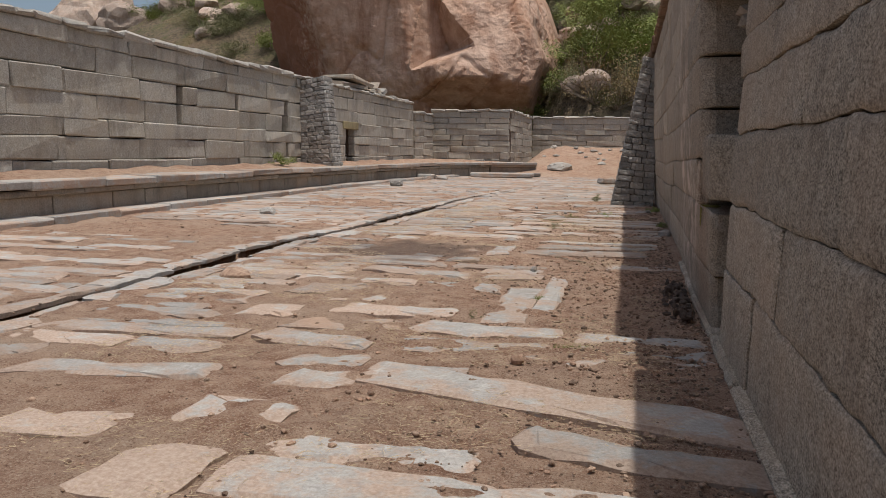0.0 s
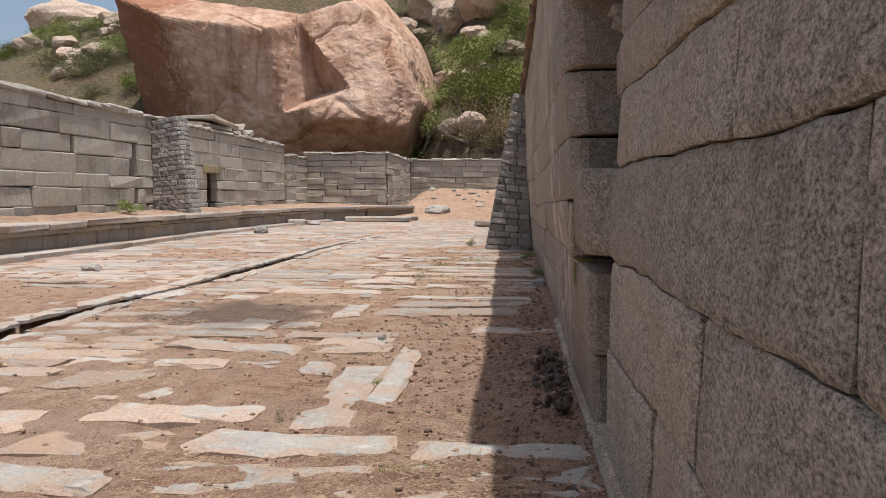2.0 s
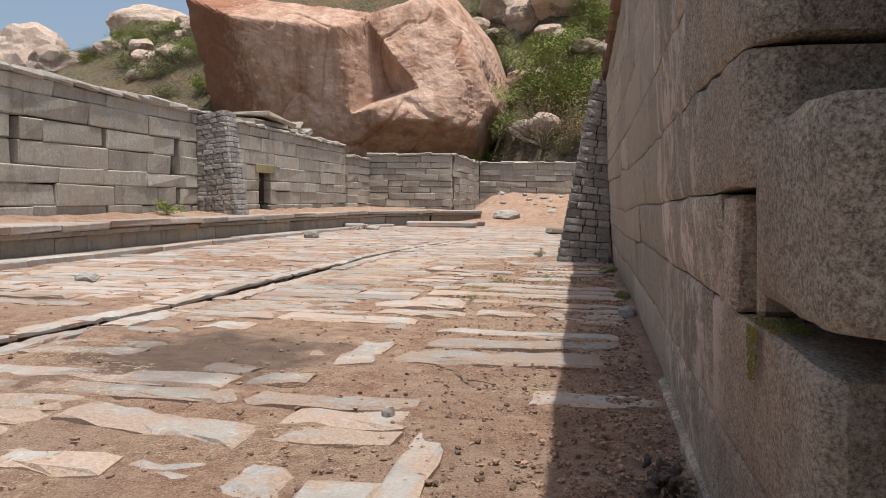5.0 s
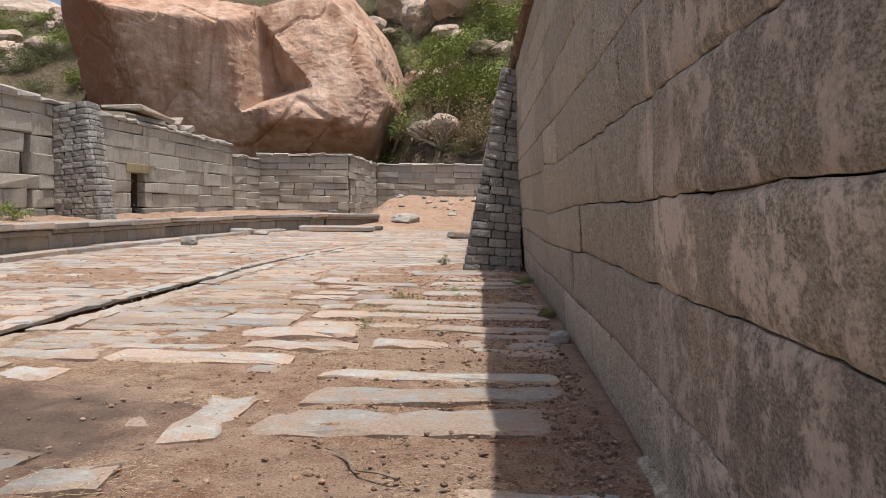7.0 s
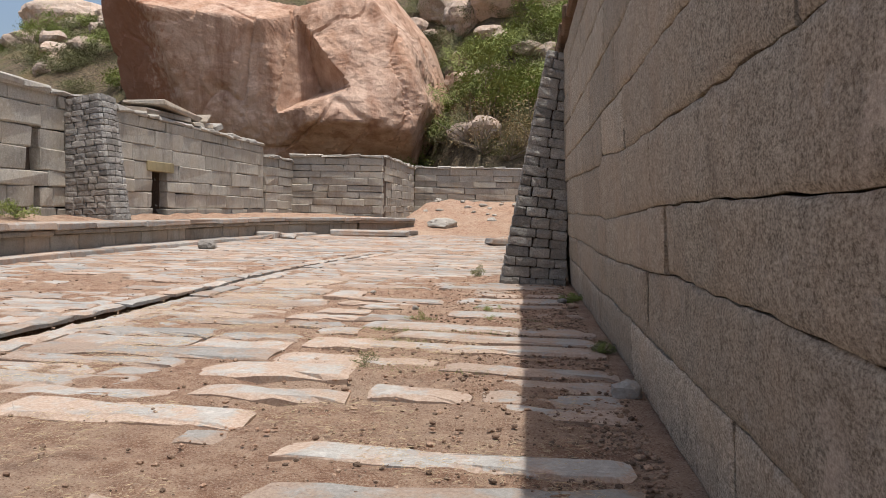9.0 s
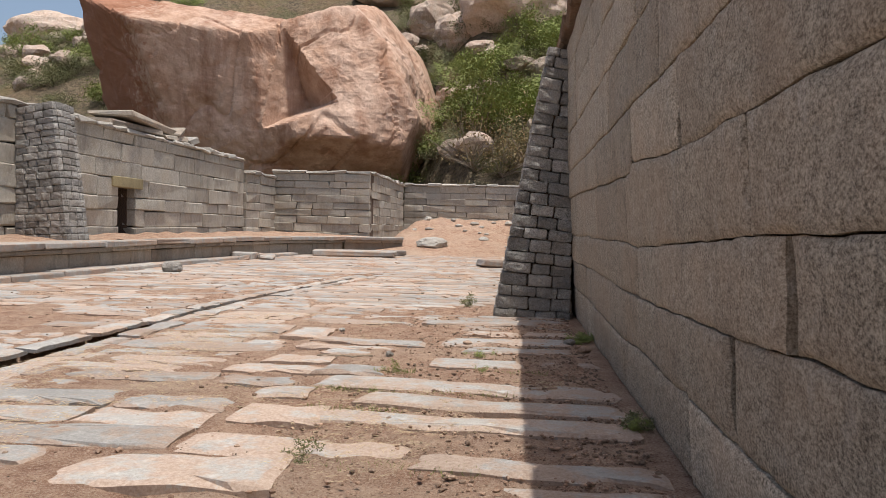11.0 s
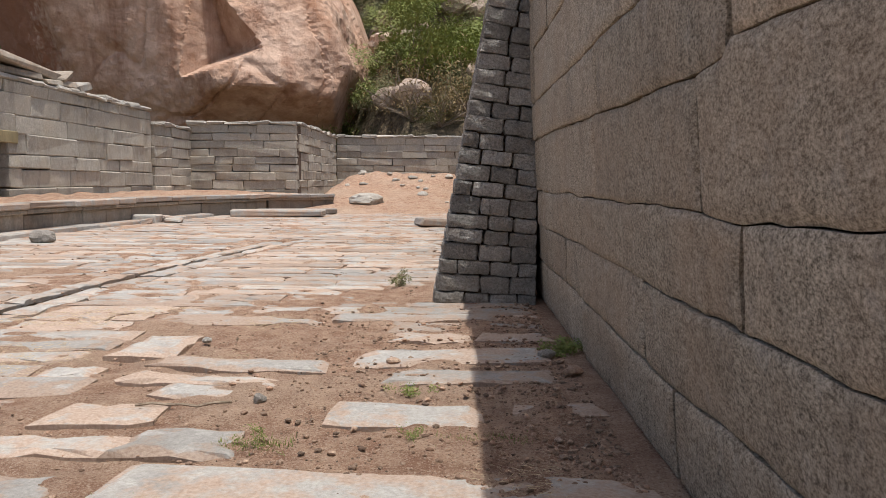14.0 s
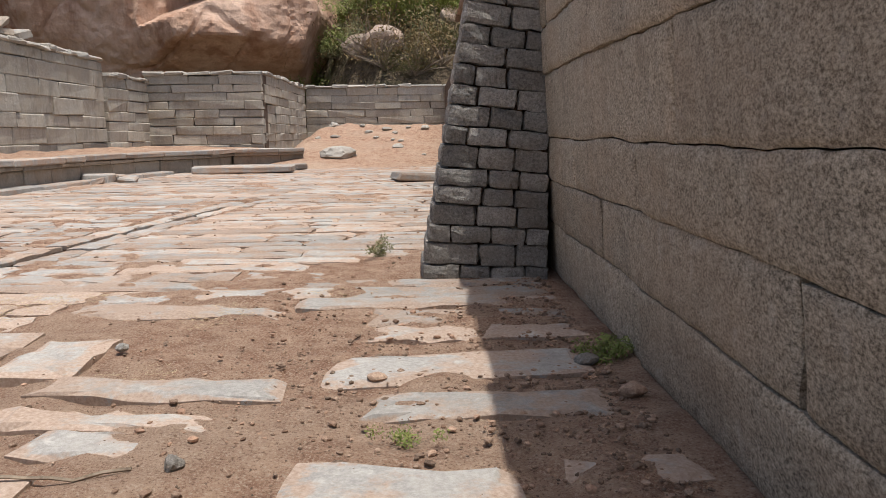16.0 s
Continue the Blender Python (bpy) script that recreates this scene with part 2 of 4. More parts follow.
def chipped_box(size, bevel=0.02, jitter=0.01, r=rng):
    """A block with broken edges: 24 corners pulled about by a little."""
    h = [s / 2 for s in size]
    b = min(bevel, min(h) * 0.6)
    verts, index = [], {}
    for i in (-1, 1):
        for j in (-1, 1):
            for k in (-1, 1):
                s = (i, j, k)
                off = [r.uniform(-jitter, jitter) for _ in range(3)]
                for axis in range(3):
                    bb = b * r.uniform(0.5, 1.5)
                    p = [s[a] * (h[a] - (0 if a == axis else bb)) + off[a] for a in range(3)]
                    index[s, axis] = len(verts)
                    verts.append(p)
    faces = []

    def quad(ids, out):
        p = [Vector(verts[q]) for q in ids]
        n = (p[1] - p[0]).cross(p[-1] - p[0])
        faces.append(ids if n.dot(out) > 0 else ids[::-1])

    for axis in range(3):
        u, v = (axis + 1) % 3, (axis + 2) % 3
        for sg in (-1, 1):
            ids = []
            for su, sv in ((-1, -1), (1, -1), (1, 1), (-1, 1)):
                s = [0, 0, 0]
                s[axis], s[u], s[v] = sg, su, sv
                ids.append(index[tuple(s), axis])
            out = Vector((0, 0, 0))
            out[axis] = sg
            quad(ids, out)
        for su in (-1, 1):
            for sv in (-1, 1):
                a, c = [0, 0, 0], [0, 0, 0]
                a[axis], a[u], a[v] = -1, su, sv
                c[axis], c[u], c[v] = 1, su, sv
                out = Vector((0, 0, 0))
                out[u], out[v] = su, sv
                quad([index[tuple(a), u], index[tuple(c), u], index[tuple(c), v], index[tuple(a), v]], out)
    for i in (-1, 1):
        for j in (-1, 1):
            for k in (-1, 1):
                quad([index[(i, j, k), 0], index[(i, j, k), 1], index[(i, j, k), 2]], Vector((i, j, k)))
    return verts, faces


def ragged_slab(outline, thick, r=rng, bevel=0.024, step=0.14):
    """A paving stone: a closed outline with an uneven, worn rim. Heights start from 0 at the top."""
    cut = []
    for k, p in enumerate(outline):
        p, q0, q1 = Vector(p), Vector(outline[k - 1]), Vector(outline[(k + 1) % len(outline)])
        if r.random() < 0.45:
            e = r.uniform(0.02, 0.09)
            cut += [tuple(p + (q0 - p).normalized() * e), tuple(p + (q1 - p).normalized() * e * r.uniform(0.5, 1.5))]
        else:
            cut.append(tuple(p))
    outline = cut
    pts = []
    for a, b in zip(outline, outline[1:] + outline[:1]):
        n = max(1, min(7, int((Vector(b) - Vector(a)).length / step)))
        for i in range(n):
            p = Vector(a).lerp(Vector(b), i / n)
            pts.append(p + Vector((r.uniform(-1, 1), r.uniform(-1, 1))) * 0.02)
    c = sum(pts, Vector((0, 0))) / len(pts)
    n = len(pts)
    inner = [p + (c - p).normalized() * min(r.uniform(0.05, 0.17), (c - p).length * 0.6) for p in pts]
    verts = [(p.x, p.y, r.uniform(-0.009, 0.005)) for p in inner] + [(p.x, p.y, -bevel * r.uniform(0.3, 1.5)) for p in pts] + [(p.x, p.y, -thick) for p in pts]
    faces = [list(range(n))]
    for i in range(n):
        j = (i + 1) % n
        faces.append([i, n + i, n + j, j])
        faces.append([n + i, 2 * n + i, 2 * n + j, n + j])
    if sum(pts[i].x * pts[(i + 1) % n].y - pts[(i + 1) % n].x * pts[i].y for i in range(n)) < 0:
        faces = [f[::-1] for f in faces]
    return verts, faces


def mark_rim(ob, values):
    ob.data.attributes.new("rim", "FLOAT", "POINT").data.foreach_set("value", values)


class Heap:
    """Collects many small pieces into one mesh."""

    def __init__(self):
        self.v, self.f = [], []

    def add(self, piece, m):
        k = len(self.v)
        self.v += [tuple(m @ Vector(p)) for p in piece[0]]
        self.f += [[i + k for i in f] for f in piece[1]]


ico_cache = {}


def ball(subdiv):
    if subdiv not in ico_cache:
        bm = bmesh.new()
        bmesh.ops.create_icosphere(bm, subdivisions=subdiv, radius=1)
        ico_cache[subdiv] = ([v.co.copy() for v in bm.verts], [[v.index for v in f.verts] for f in bm.faces])
        bm.free()
    return ico_cache[subdiv]


def stone(subdiv, r, rough=0.25, facets=9):
    """An angular stone: a unit ball cut by planes, then roughened."""
    planes = [(Vector((r.gauss(0, 1), r.gauss(0, 1), r.gauss(0, 1))).normalized(), r.uniform(0.62, 0.95)) for _ in range(facets)]
    shift = Vector((r.uniform(0, 90), r.uniform(0, 90), 0))
    vs, fs = ball(subdiv)
    out = []
    for d in vs:
        rad = 1.0
        for n, k in planes:
            q = n.dot(d)
            if q > 0.05:
                rad = min(rad, k / q)
        rad *= 1 + rough * 0.4 * noise.fractal(d * 2.2 + shift, 0.8, 2.0, 3)
        out.append(d * rad)
    return out, fs


# ---- ground ----
lattice = np.random.RandomState(5).rand(256, 256)


def value_noise(x, y):
    xi, yi = np.floor(x).astype(int), np.floor(y).astype(int)
    fx, fy = x - xi, y - yi
    fx, fy = fx * fx * (3 - 2 * fx), fy * fy * (3 - 2 * fy)
    g = lambda a, b: lattice[a & 255, b & 255]
    top = g(xi, yi) * (1 - fx) + g(xi + 1, yi) * fx
    low = g(xi, yi + 1) * (1 - fx) + g(xi + 1, yi + 1) * fx
    return top * (1 - fy) + low * fy - 0.5


def fbm(x, y, octaves=4):
    return sum(value_noise(x * 2 ** o + 17 * o, y * 2 ** o + 31 * o) / 2 ** o for o in range(octaves))


CRACK_Y = [2.0, 7.3, 9.3, 11.8, 14.7, 18.9, 22.0, 25.6, 28.2, 30.0]
CRACK_X = [-4.75, -4.72, -4.85, -4.5, -4.45, -4.42, -4.4, -4.0, -3.65, -3.3]


def crack_x(y):
    return np.interp(y, CRACK_Y, CRACK_X)


def smooth01(a, b, v):
    t = np.clip((v - a) / (b - a), 0, 1)
    return t * t * (3 - 2 * t)


def ground_height(x, y):
    x, y = np.asarray(x, float), np.asarray(y, float)
    z = 0.003 + 0.030 * fbm(x * 0.9, y * 0.9, 3) + 0.050 * fbm(x * 3.0, y * 3.6, 5)
    groove = (np.abs(x - crack_x(y)) < 0.25) & (y > 2) & (y < 29.5)
    z = np.where(groove, z - 1.2, z)
    z = z - 0.007 * smooth01(9, 13, y) * smooth01(47, 42, y)
    bank = smooth01(43, 58, y - 0.3 * (x + 3)) * smooth01(-7.5, -5, x)
    z = z + bank * (1.75 + 0.35 * fbm(x * 0.5, y * 0.5, 4))
    # the hill beyond the walls
    hill = np.clip(y - 63, 0, None)
    back = np.interp(x, [-36, -32, -8, -3], [0, 9, 8, 1])
    hill = np.clip(hill - back, 0, None)
    slope = 2.6 * smooth01(0, 3, hill) + 0.7 * hill + 0.0012 * hill ** 2
    west = np.clip(-x - 30, 0, None)
    slope = slope * np.clip(1 - west / 95, 0.3, 1)
    slope = np.minimum(slope, np.clip(15.5 + 0.3 * (x + 73), 9, 75) + np.where(x < -30, 0.45 * np.clip(y - 100, 0, 30), 0))
    side = 0.35 * np.clip(-x - 16, 0, 30) * smooth01(-20, 30, y)
    far = np.where(y > 63, slope, 0) + np.where((x < -13) & (y <= 63), side, 0)
    rugged = np.where((y > 63), np.clip(hill / 12, 0, 1) * 2.4 * fbm(x * 0.13, y * 0.13, 5), 0)
    return z + far + rugged


def span(*stops):
    out = []
    for a, b, n in stops:
        out += list(np.linspace(a, b, n, endpoint=False))
    return np.array(out + [stops[-1][1]])


gx = span((-3000, -300, 3), (-300, -120, 8), (-120, -12.6, 52), (-12.6, -4.9, 90), (-4.9, 1.2, 140), (1.2, 60, 24), (60, 3000, 5))
gy = span((-3000, -60, 4), (-60, -3, 18), (-3, 12, 330), (12, 24, 220), (24, 64, 170), (64, 190, 80), (190, 4000, 6))
GX, GY = np.meshgrid(gx, gy)
GZ = ground_height(GX, GY)
nx, ny = len(gx), len(gy)
gverts = np.stack([GX.ravel(), GY.ravel(), GZ.ravel()], 1)
base = (np.arange(ny - 1)[:, None] * nx + np.arange(nx - 1)[None, :]).ravel()
gfaces = np.stack([base, base + 1, base + 1 + nx, base + nx], 1)
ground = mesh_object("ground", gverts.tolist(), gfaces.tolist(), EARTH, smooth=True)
ground.data.materials.append(SCRUB)
cy = gverts[gfaces[:, 0], 1]
cx = gverts[gfaces[:, 0], 0]
ground.data.polygons.foreach_set("material_index", ((cy > 63.5) | (cx < -13)).astype(np.int32))
tagged(ground, "sandy red earth court with straw, rising to a scrub hillside", "ground", kind="structure")


# ---- coursed stone walls ----
def solid(name, boxes, material, parent=None):
    """Joined plain boxes (x0, x1, y0, y1, z0, z1): the core of a wall."""
    heap = Heap()
    for x0, x1, y0, y1, z0, z1 in boxes:
        heap.add(chipped_box((x1 - x0, y1 - y0, z1 - z0), 0.01, 0), Matrix.Translation(((x0 + x1) / 2, (y0 + y1) / 2, (z0 + z1) / 2)))
    return mesh_object(name, heap.v, heap.f, material, parent)


def breaks(a, b, lengths, r, fixed=()):
    """Cuts between a and b: the fixed ones, and others at random."""
    marks = sorted([a, b, *[f for f in fixed if a < f < b]])
    out = [a]
    for p, q in zip(marks, marks[1:]):
        while q - out[-1] > lengths[1]:
            out.append(out[-1] + r.uniform(*lengths))
            if q - out[-1] < lengths[0] * 0.6:
                out.pop()
                break
        out.append(q)
    return out


def wall_block(parent, along, centre, size, material, r, jitter=0.008, bevel=0.012, name="block"):
    dims = (size[0], size[1], size[2]) if along == "y" else (size[1], size[0], size[2])
    v, f = chipped_box(dims, bevel, jitter, r)
    return mesh_object(name, v, f, material, parent, centre)


# the near wall, close beside the path
near_wall = new("wall_east")
tagged(near_wall, "tall wall of large weathered granite blocks with a broken recess", "wall", kind="structure")
solid("core", [(1.22, 1.95, -9, 4.5, -0.2, 4.0), (1.30, 1.95, 4.5, 5.3, -0.2, 4.0), (1.22, 1.95, 5.3, 62, -0.2, 4.0)], MORTAR, near_wall)


def face_x(y, z=1.2):
    """The court-side face: north of the recess it leans out over the path, south of it slightly back."""
    if y < 4.6:
        return 1.0 + 0.03 * (z - 0.6)
    foot = float(np.interp(y, [4.6, 6.4, 9.8, 13, 24], [0.895, 0.895, 0.965, 1.0, 1.03]))
    return foot - 0.075 * (min(z, 2.2) - 1.2) - 0.03 * max(0.0, z - 2.2)


def wander(s, seed, size=1.0):
    """How far a worn joint strays from its straight line."""
    return size * (0.016 * noise.noise(Vector((s * 1.7, seed * 7.3, 0.5))) + 0.009 * noise.noise(Vector((s * 6.5, seed * 3.1, 4.5))) + 0.005 * noise.noise(Vector((s * 21.0, seed * 5.7, 9.5))))


def grid_cuts(length, step, rim):
    n = max(2, int(round(length / step)))
    return [0.0, rim, rim * 2.6] + [length * i / n for i in range(1, n) if rim * 3.5 < length * i / n < length - rim * 3.5] + [length - rim * 2.6, length - rim, length]


def worn_block(y0, y1, low, high, r, seeds=(0, 0), proud=0.0, worn0=0.0, worn1=0.0, step=0.1, back=1.5):
    """A big hewn block: a gently uneven face, chipped arrises, and joints that stray a little."""
    zm0, zm1 = low((y0 + y1) / 2), high((y0 + y1) / 2)
    us, vs = grid_cuts(y1 - y0, step, 0.013), grid_cuts(zm1 - zm0, step, 0.013)
    centre = Vector(((face_x((y0 + y1) / 2) + back) / 2, (y0 + y1) / 2, (zm0 + zm1) / 2))
    verts, faces = [], []
    nu, nv = len(us), len(vs)
    off = r.uniform(0, 50)
    gap = 0.010 if y1 < 4.6 else r.uniform(0.013, 0.022)
    tilt_y, tilt_z = r.uniform(-0.003, 0.003), r.uniform(-0.008, 0.008)
    for j, v in enumerate(vs):
        for i, u in enumerate(us):
            k = v / (zm1 - zm0)
            z = zm0 + v
            ya = y0 + gap + wander(z, seeds[0] + y0) + 0.03 * max(0, noise.noise(Vector((z * 9, y0, off))))
            yb = y1 - gap + wander(z, seeds[0] + y1) - 0.03 * max(0, noise.noise(Vector((z * 9, y1, off))))
            y = ya + (yb - ya) * u / (y1 - y0)
            open0 = 0.003 + 0.010 * max(0.0, noise.noise(Vector((y * 5, off, 1))) - 0.05)
            open1 = 0.003 + 0.010 * max(0.0, noise.noise(Vector((y * 5, off, 7))) - 0.05)
            z = (low(y) + open0) * (1 - k) + (high(y) - open1) * k
            d = min(u, y1 - y0 - u, v, zm1 - zm0 - v)
            chip = max(0.0, noise.noise(Vector((y * 7, z * 7, off))))
            x = face_x(y, z) - proud + tilt_y * (2 * u / (y1 - y0) - 1) + tilt_z * (2 * k - 1)
            x += 0.011 * noise.noise(Vector((y * 1.6, z * 1.9, off))) + 0.005 * noise.noise(Vector((y * 6, z * 6, off + 9)))
            x += (0.010 + 0.028 * chip) * max(0.0, 1 - d / 0.034) ** 1.6
            for reach, e in ((worn0, u), (worn1, y1 - y0 - u)):
                if reach:
                    q = max(0.0, 1 - e / reach)
                    x += reach * 0.75 * q * q
                    z += (zm0 + v - zm0 - (zm1 - zm0) / 2) * -0.06 * q * q
            verts.append(Vector((x, y, z)) - centre)
    for j in range(nv - 1):
        for i in range(nu - 1):
            a = j * nu + i
            faces.append((a, a + nu, a + nu + 1, a + 1))
    rim = [i for i in range(nu)] + [j * nu + nu - 1 for j in range(1, nv)] + [(nv - 1) * nu + i for i in range(nu - 2, -1, -1)] + [j * nu for j in range(nv - 2, 0, -1)]
    base = len(verts)
    verts += [verts[i].copy() for i in rim]
    verts += [Vector((back - centre.x, verts[i].y, verts[i].z)) for i in rim]
    n = len(rim)
    front = len(faces)
    for i in range(n):
        j = (i + 1) % n
        faces.append((base + i, base + j, base + n + j, base + n + i))
    ob = mesh_object("block", verts, faces, WALL_NEAR, near_wall, centre)
    ob.data.polygons.foreach_set("use_smooth", [q < front for q in range(len(faces))])
    return ob


def near_course(y0, y1, low, high, fixed, r, course, lengths=(2.6, 6.0), worn0=0.0, worn1=0.0):
    cuts = breaks(y0, y1, lengths, r, fixed)
    for a, b in zip(cuts, cuts[1:]):
        far = a > 20 or a < -3
        worn_block(a, b, low, high, r, (course * 11, 0), r.uniform(-0.004, 0.004), worn0 if a == cuts[0] else 0.0, worn1 if b == cuts[-1] else 0.0, 0.25 if far else 0.1)


r_wall = random.Random(3)
S_LINES = [0.0, 0.59, 1.075, 1.57, 1.95, 2.24, 2.68, 3.15, 3.6, 4.0]
S_FIXED = [(-3, 0.4, 3.1), (-1.6, 2.45), (-1.2, 1.43), (-0.6, 2.23), (0.6, 3.2), (-0.9, 1.9), (0.8,), (2.2,), (1.1,)]


def s_line(i):
    return lambda y: S_LINES[i] + (wander(y, i + 40, 1.3) if i else 0.0)


for i, fixed in enumerate(S_FIXED):
    near_course(-8.5, 5.47 if i == 2 else 4.46, s_line(i), s_line(i + 1), fixed, r_wall, i + 20, worn1=0.09 if i in (1, 2, 3) else 0.05)

# height of each bed joint along the wall
N_LINES = [([6, 19], [0.0, 0.0]), ([6, 7.35, 10, 12.3, 14.4, 15.4, 19], [0.46, 0.46, 0.475, 0.44, 0.45, 0.42, 0.47]), ([6.3, 11.35, 12.1, 14.5, 17.7], [0.975, 0.92, 0.89, 0.83, 0.86]),
           ([6, 8.4, 11.4, 14.45, 14.9, 17.7], [1.385, 1.325, 1.315, 1.19, 1.22, 1.23]), ([6, 9.15, 11.9, 13.3, 14.5, 14.55, 14.87, 19], [1.80, 1.77, 1.755, 1.73, 1.795, 1.74, 1.715, 1.77]),
           ([6, 19], [2.22, 2.15]), ([6, 19], [2.68, 2.70]), ([6, 19], [3.15, 3.18]), ([6, 19], [3.6, 3.62]), ([6, 19], [4.0, 4.0])]


def n_line(i):
    return lambda y: float(np.interp(y, *N_LINES[i])) + (wander(y, i) if i else 0.0)


N_FIXED = [(7.35, 10.0, 13.0, 15.38, 17.8), (6.3, 12.1, 15.9, 18.6), (8.42, 11.38, 14.5, 17.7, 19.4), (8.38, 11.75, 14.88, 17.0),
           (9.15, 12.9, 14.5, 16.8), (8.0, 10.0, 13.4, 15.7), (7.1, 11.2, 14.2), (9, 12.2, 16.2), (8.2, 13.2)]
N_START = [4.8, 4.75, 5.94, 5.3, 5.26, 5.22, 5.0, 4.85, 4.85]
for i, fixed in enumerate(N_FIXED):
    near_course(N_START[i], 34.0, n_line(i), n_line(i + 1), fixed, r_wall, i, worn0=0.0 if i == 2 else 0.05 if i < 2 else 0.14)
# the recess: set-back stones behind a ledge, and a broken vertical gap with rubble
for y0, y1, z0, z1, x in ((5.71, 5.93, 0.985, 1.36, 0.905), (5.51, 5.62, 0.985, 1.33, 0.955), (4.5, 4.72, 0.05, 1.0, 1.12), (4.55, 5.1, 2.0, 2.3, 1.12), (4.55, 4.85, 2.6, 2.95, 1.1)):
    wall_block(near_wall, "y", ((x + 1.5) / 2, (y0 + y1) / 2, (z0 + z1) / 2), (1.5 - x, y1 - y0, z1 - z0), WALL_NEAR, r_wall, 0.012, 0.018)
for k in range(46):
    z = 1.5 + 2.4 * k / 46
    v, f = stone(1, r_wall)
    ob = mesh_object("rubble_stone", v, f, DARK_STONE if k % 2 else PLINTH, near_wall, (1.22 + r_wall.uniform(-0.05, 0.08), 4.55 + r_wall.uniform(0, 0.68), z))
    ob.scale = (0.14, r_wall.uniform(0.08, 0.17), r_wall.uniform(0.04, 0.09))
# overhanging coping
for a, b in zip(*(lambda c: (c[:-1], c[1:]))(breaks(-8.5, 34.0, (0.7, 1.5), r_wall))):
    deep = 0.78 if b > 5.2 else 0.90
    wall_block(near_wall, "y", ((deep + 1.9) / 2, (a + b) / 2, 4.13), (1.9 - deep, b - a - 0.01, r_wall.uniform(0.12, 0.22)), COPING, r_wall, 0.03, 0.04, "coping_stone")
# low footing kerb
for a, b in zip(*(lambda c: (c[:-1], c[1:]))(breaks(1.0, 8.9, (1.0, 2.4), r_wall))):
    wall_block(near_wall, "y", (face_x(max(a, 5), 0.0) + 0.03 if a > 4.6 else 1.0, (a + b) / 2, -0.03), (0.14, b - a - 0.02, 0.17), WALL_NEAR, r_wall, 0.012, 0.02, "footing_stone")
heap = Heap()
for k in range(700):
    y, drop = 5.38 + r_wall.uniform(-0.16, 0.16), r_wall.random() ** 2 * 0.16
    on_top = r_wall.random() < 0.5
    at = (0.93 + r_wall.uniform(-0.02, 0.12), y, 0.985) if on_top else (0.905, 5.42 + (y - 5.38) * (0.5 - drop), 0.97 - drop)
    heap.add(stone(1, r_wall), Matrix.Translation(at) @ Matrix.Diagonal((0.003, 0.006, 0.004, 1)))
tagged(mesh_object("moss_patch", heap.v, heap.f, MOSS), "yellow-green moss on the stone ledge", "moss", kind="stuff")


def coursed_wall(name, label, along, at, a0, a1, z0, z1, material, r, facing, thick=1.1, course=(0.36, 0.48), lengths=(1.1, 2.8), holes=(), cap=True):
    """A wall of separate blocks on a core. facing: +1 or -1 along the other axis."""
    wall = new(name)
    tagged(wall, label, "wall", kind="structure")

    def box(p0, p1, zz0, zz1, d0, d1):
        d = sorted((at - facing * d0, at - facing * d1))
        return (d[0], d[1], p0, p1, zz0, zz1) if along == "y" else (p0, p1, d[0], d[1], zz0, zz1)

    doors = [h for h in holes if h[4] == "door"]
    if doors:
        p, q, e, g, _ = doors[0]
        core = [box(a0, p, z0 - 1.2, z1, 0.3, thick), box(q, a1, z0 - 1.2, z1, 0.3, thick), box(p, q, g, z1, 0.3, thick), box(p, q, z0 - 1.2, e, 0.0, thick)]
    else:
        core = [box(a0, a1, z0 - 1.2, z1, 0.3, thick)]
    solid("core", core, MORTAR, wall)
    z = z0 - 0.2
    while z < z1 - 0.1:
        top = min(z + r.uniform(*course), z1)
        if z1 - top < 0.2:
            top = z1
        cuts = set(breaks(a0, a1, lengths, r))
        for h in holes:
            if h[2] < top - 0.1 and h[3] > z + 0.1:
                cuts = {c for c in cuts if not h[0] - 0.35 < c < h[1] + 0.35} | {h[0], h[1]}
        cuts = sorted(cuts)
        for p, q in zip(cuts, cuts[1:]):
            m = (p + q) / 2
            if any(h[0] - 0.01 < m < h[1] + 0.01 and h[2] < top - 0.1 and h[3] > z + 0.1 for h in holes):
                continue
            proud = r.uniform(-0.03, 0.03)
            c = at - facing * (0.25 - proud)
            centre = (c, m, (z + top) / 2) if along == "y" else (m, c, (z + top) / 2)
            wall_block(wall, along, centre, (0.5, q - p - 0.016, top - z - 0.006), material, r, 0.028, 0.03)
        z = top
    if cap:
        for p, q in zip(*(lambda c: (c[:-1], c[1:]))(breaks(a0, a1, (0.5, 1.3), r))):
            c = at - facing * 0.42
            hgt = r.uniform(0.13, 0.21)
            centre = (c, (p + q) / 2, z1 + hgt / 2 - 0.01) if along == "y" else ((p + q) / 2, c, z1 + hgt / 2 - 0.01)
            wall_block(wall, along, centre, (1.0, q - p + 0.02, hgt), CAP, r, 0.04, 0.06, "cap_stone")
    return wall


r_left = random.Random(21)
WX = -12.2
west = coursed_wall("wall_west", "long grey granite block wall with a low doorway", "y", WX, -9, 44.6, 0.85, 4.12, WALL_FAR, r_left, 1, course=(0.42, 0.62), lengths=(1.2, 3.4),
                    holes=[(32.9, 34.0, 0.78, 2.36, "door"), (18.9, 19.15, 2.5, 2.9, ""), (22.35, 22.55, 2.6, 2.95, ""), (26.15, 26.5, 2.55, 3.0, ""), (25.9, 26.5, 2.2, 2.5, ""), (26.2, 26.5, 1.2, 1.6, "")])
v, f = chipped_box((0.62, 2.0, 0.34), 0.02, 0.01)
mesh_object("lintel", v, f, LINTEL, west, (WX - 0.27, 33.45, 2.53), "yellowish stone lintel")
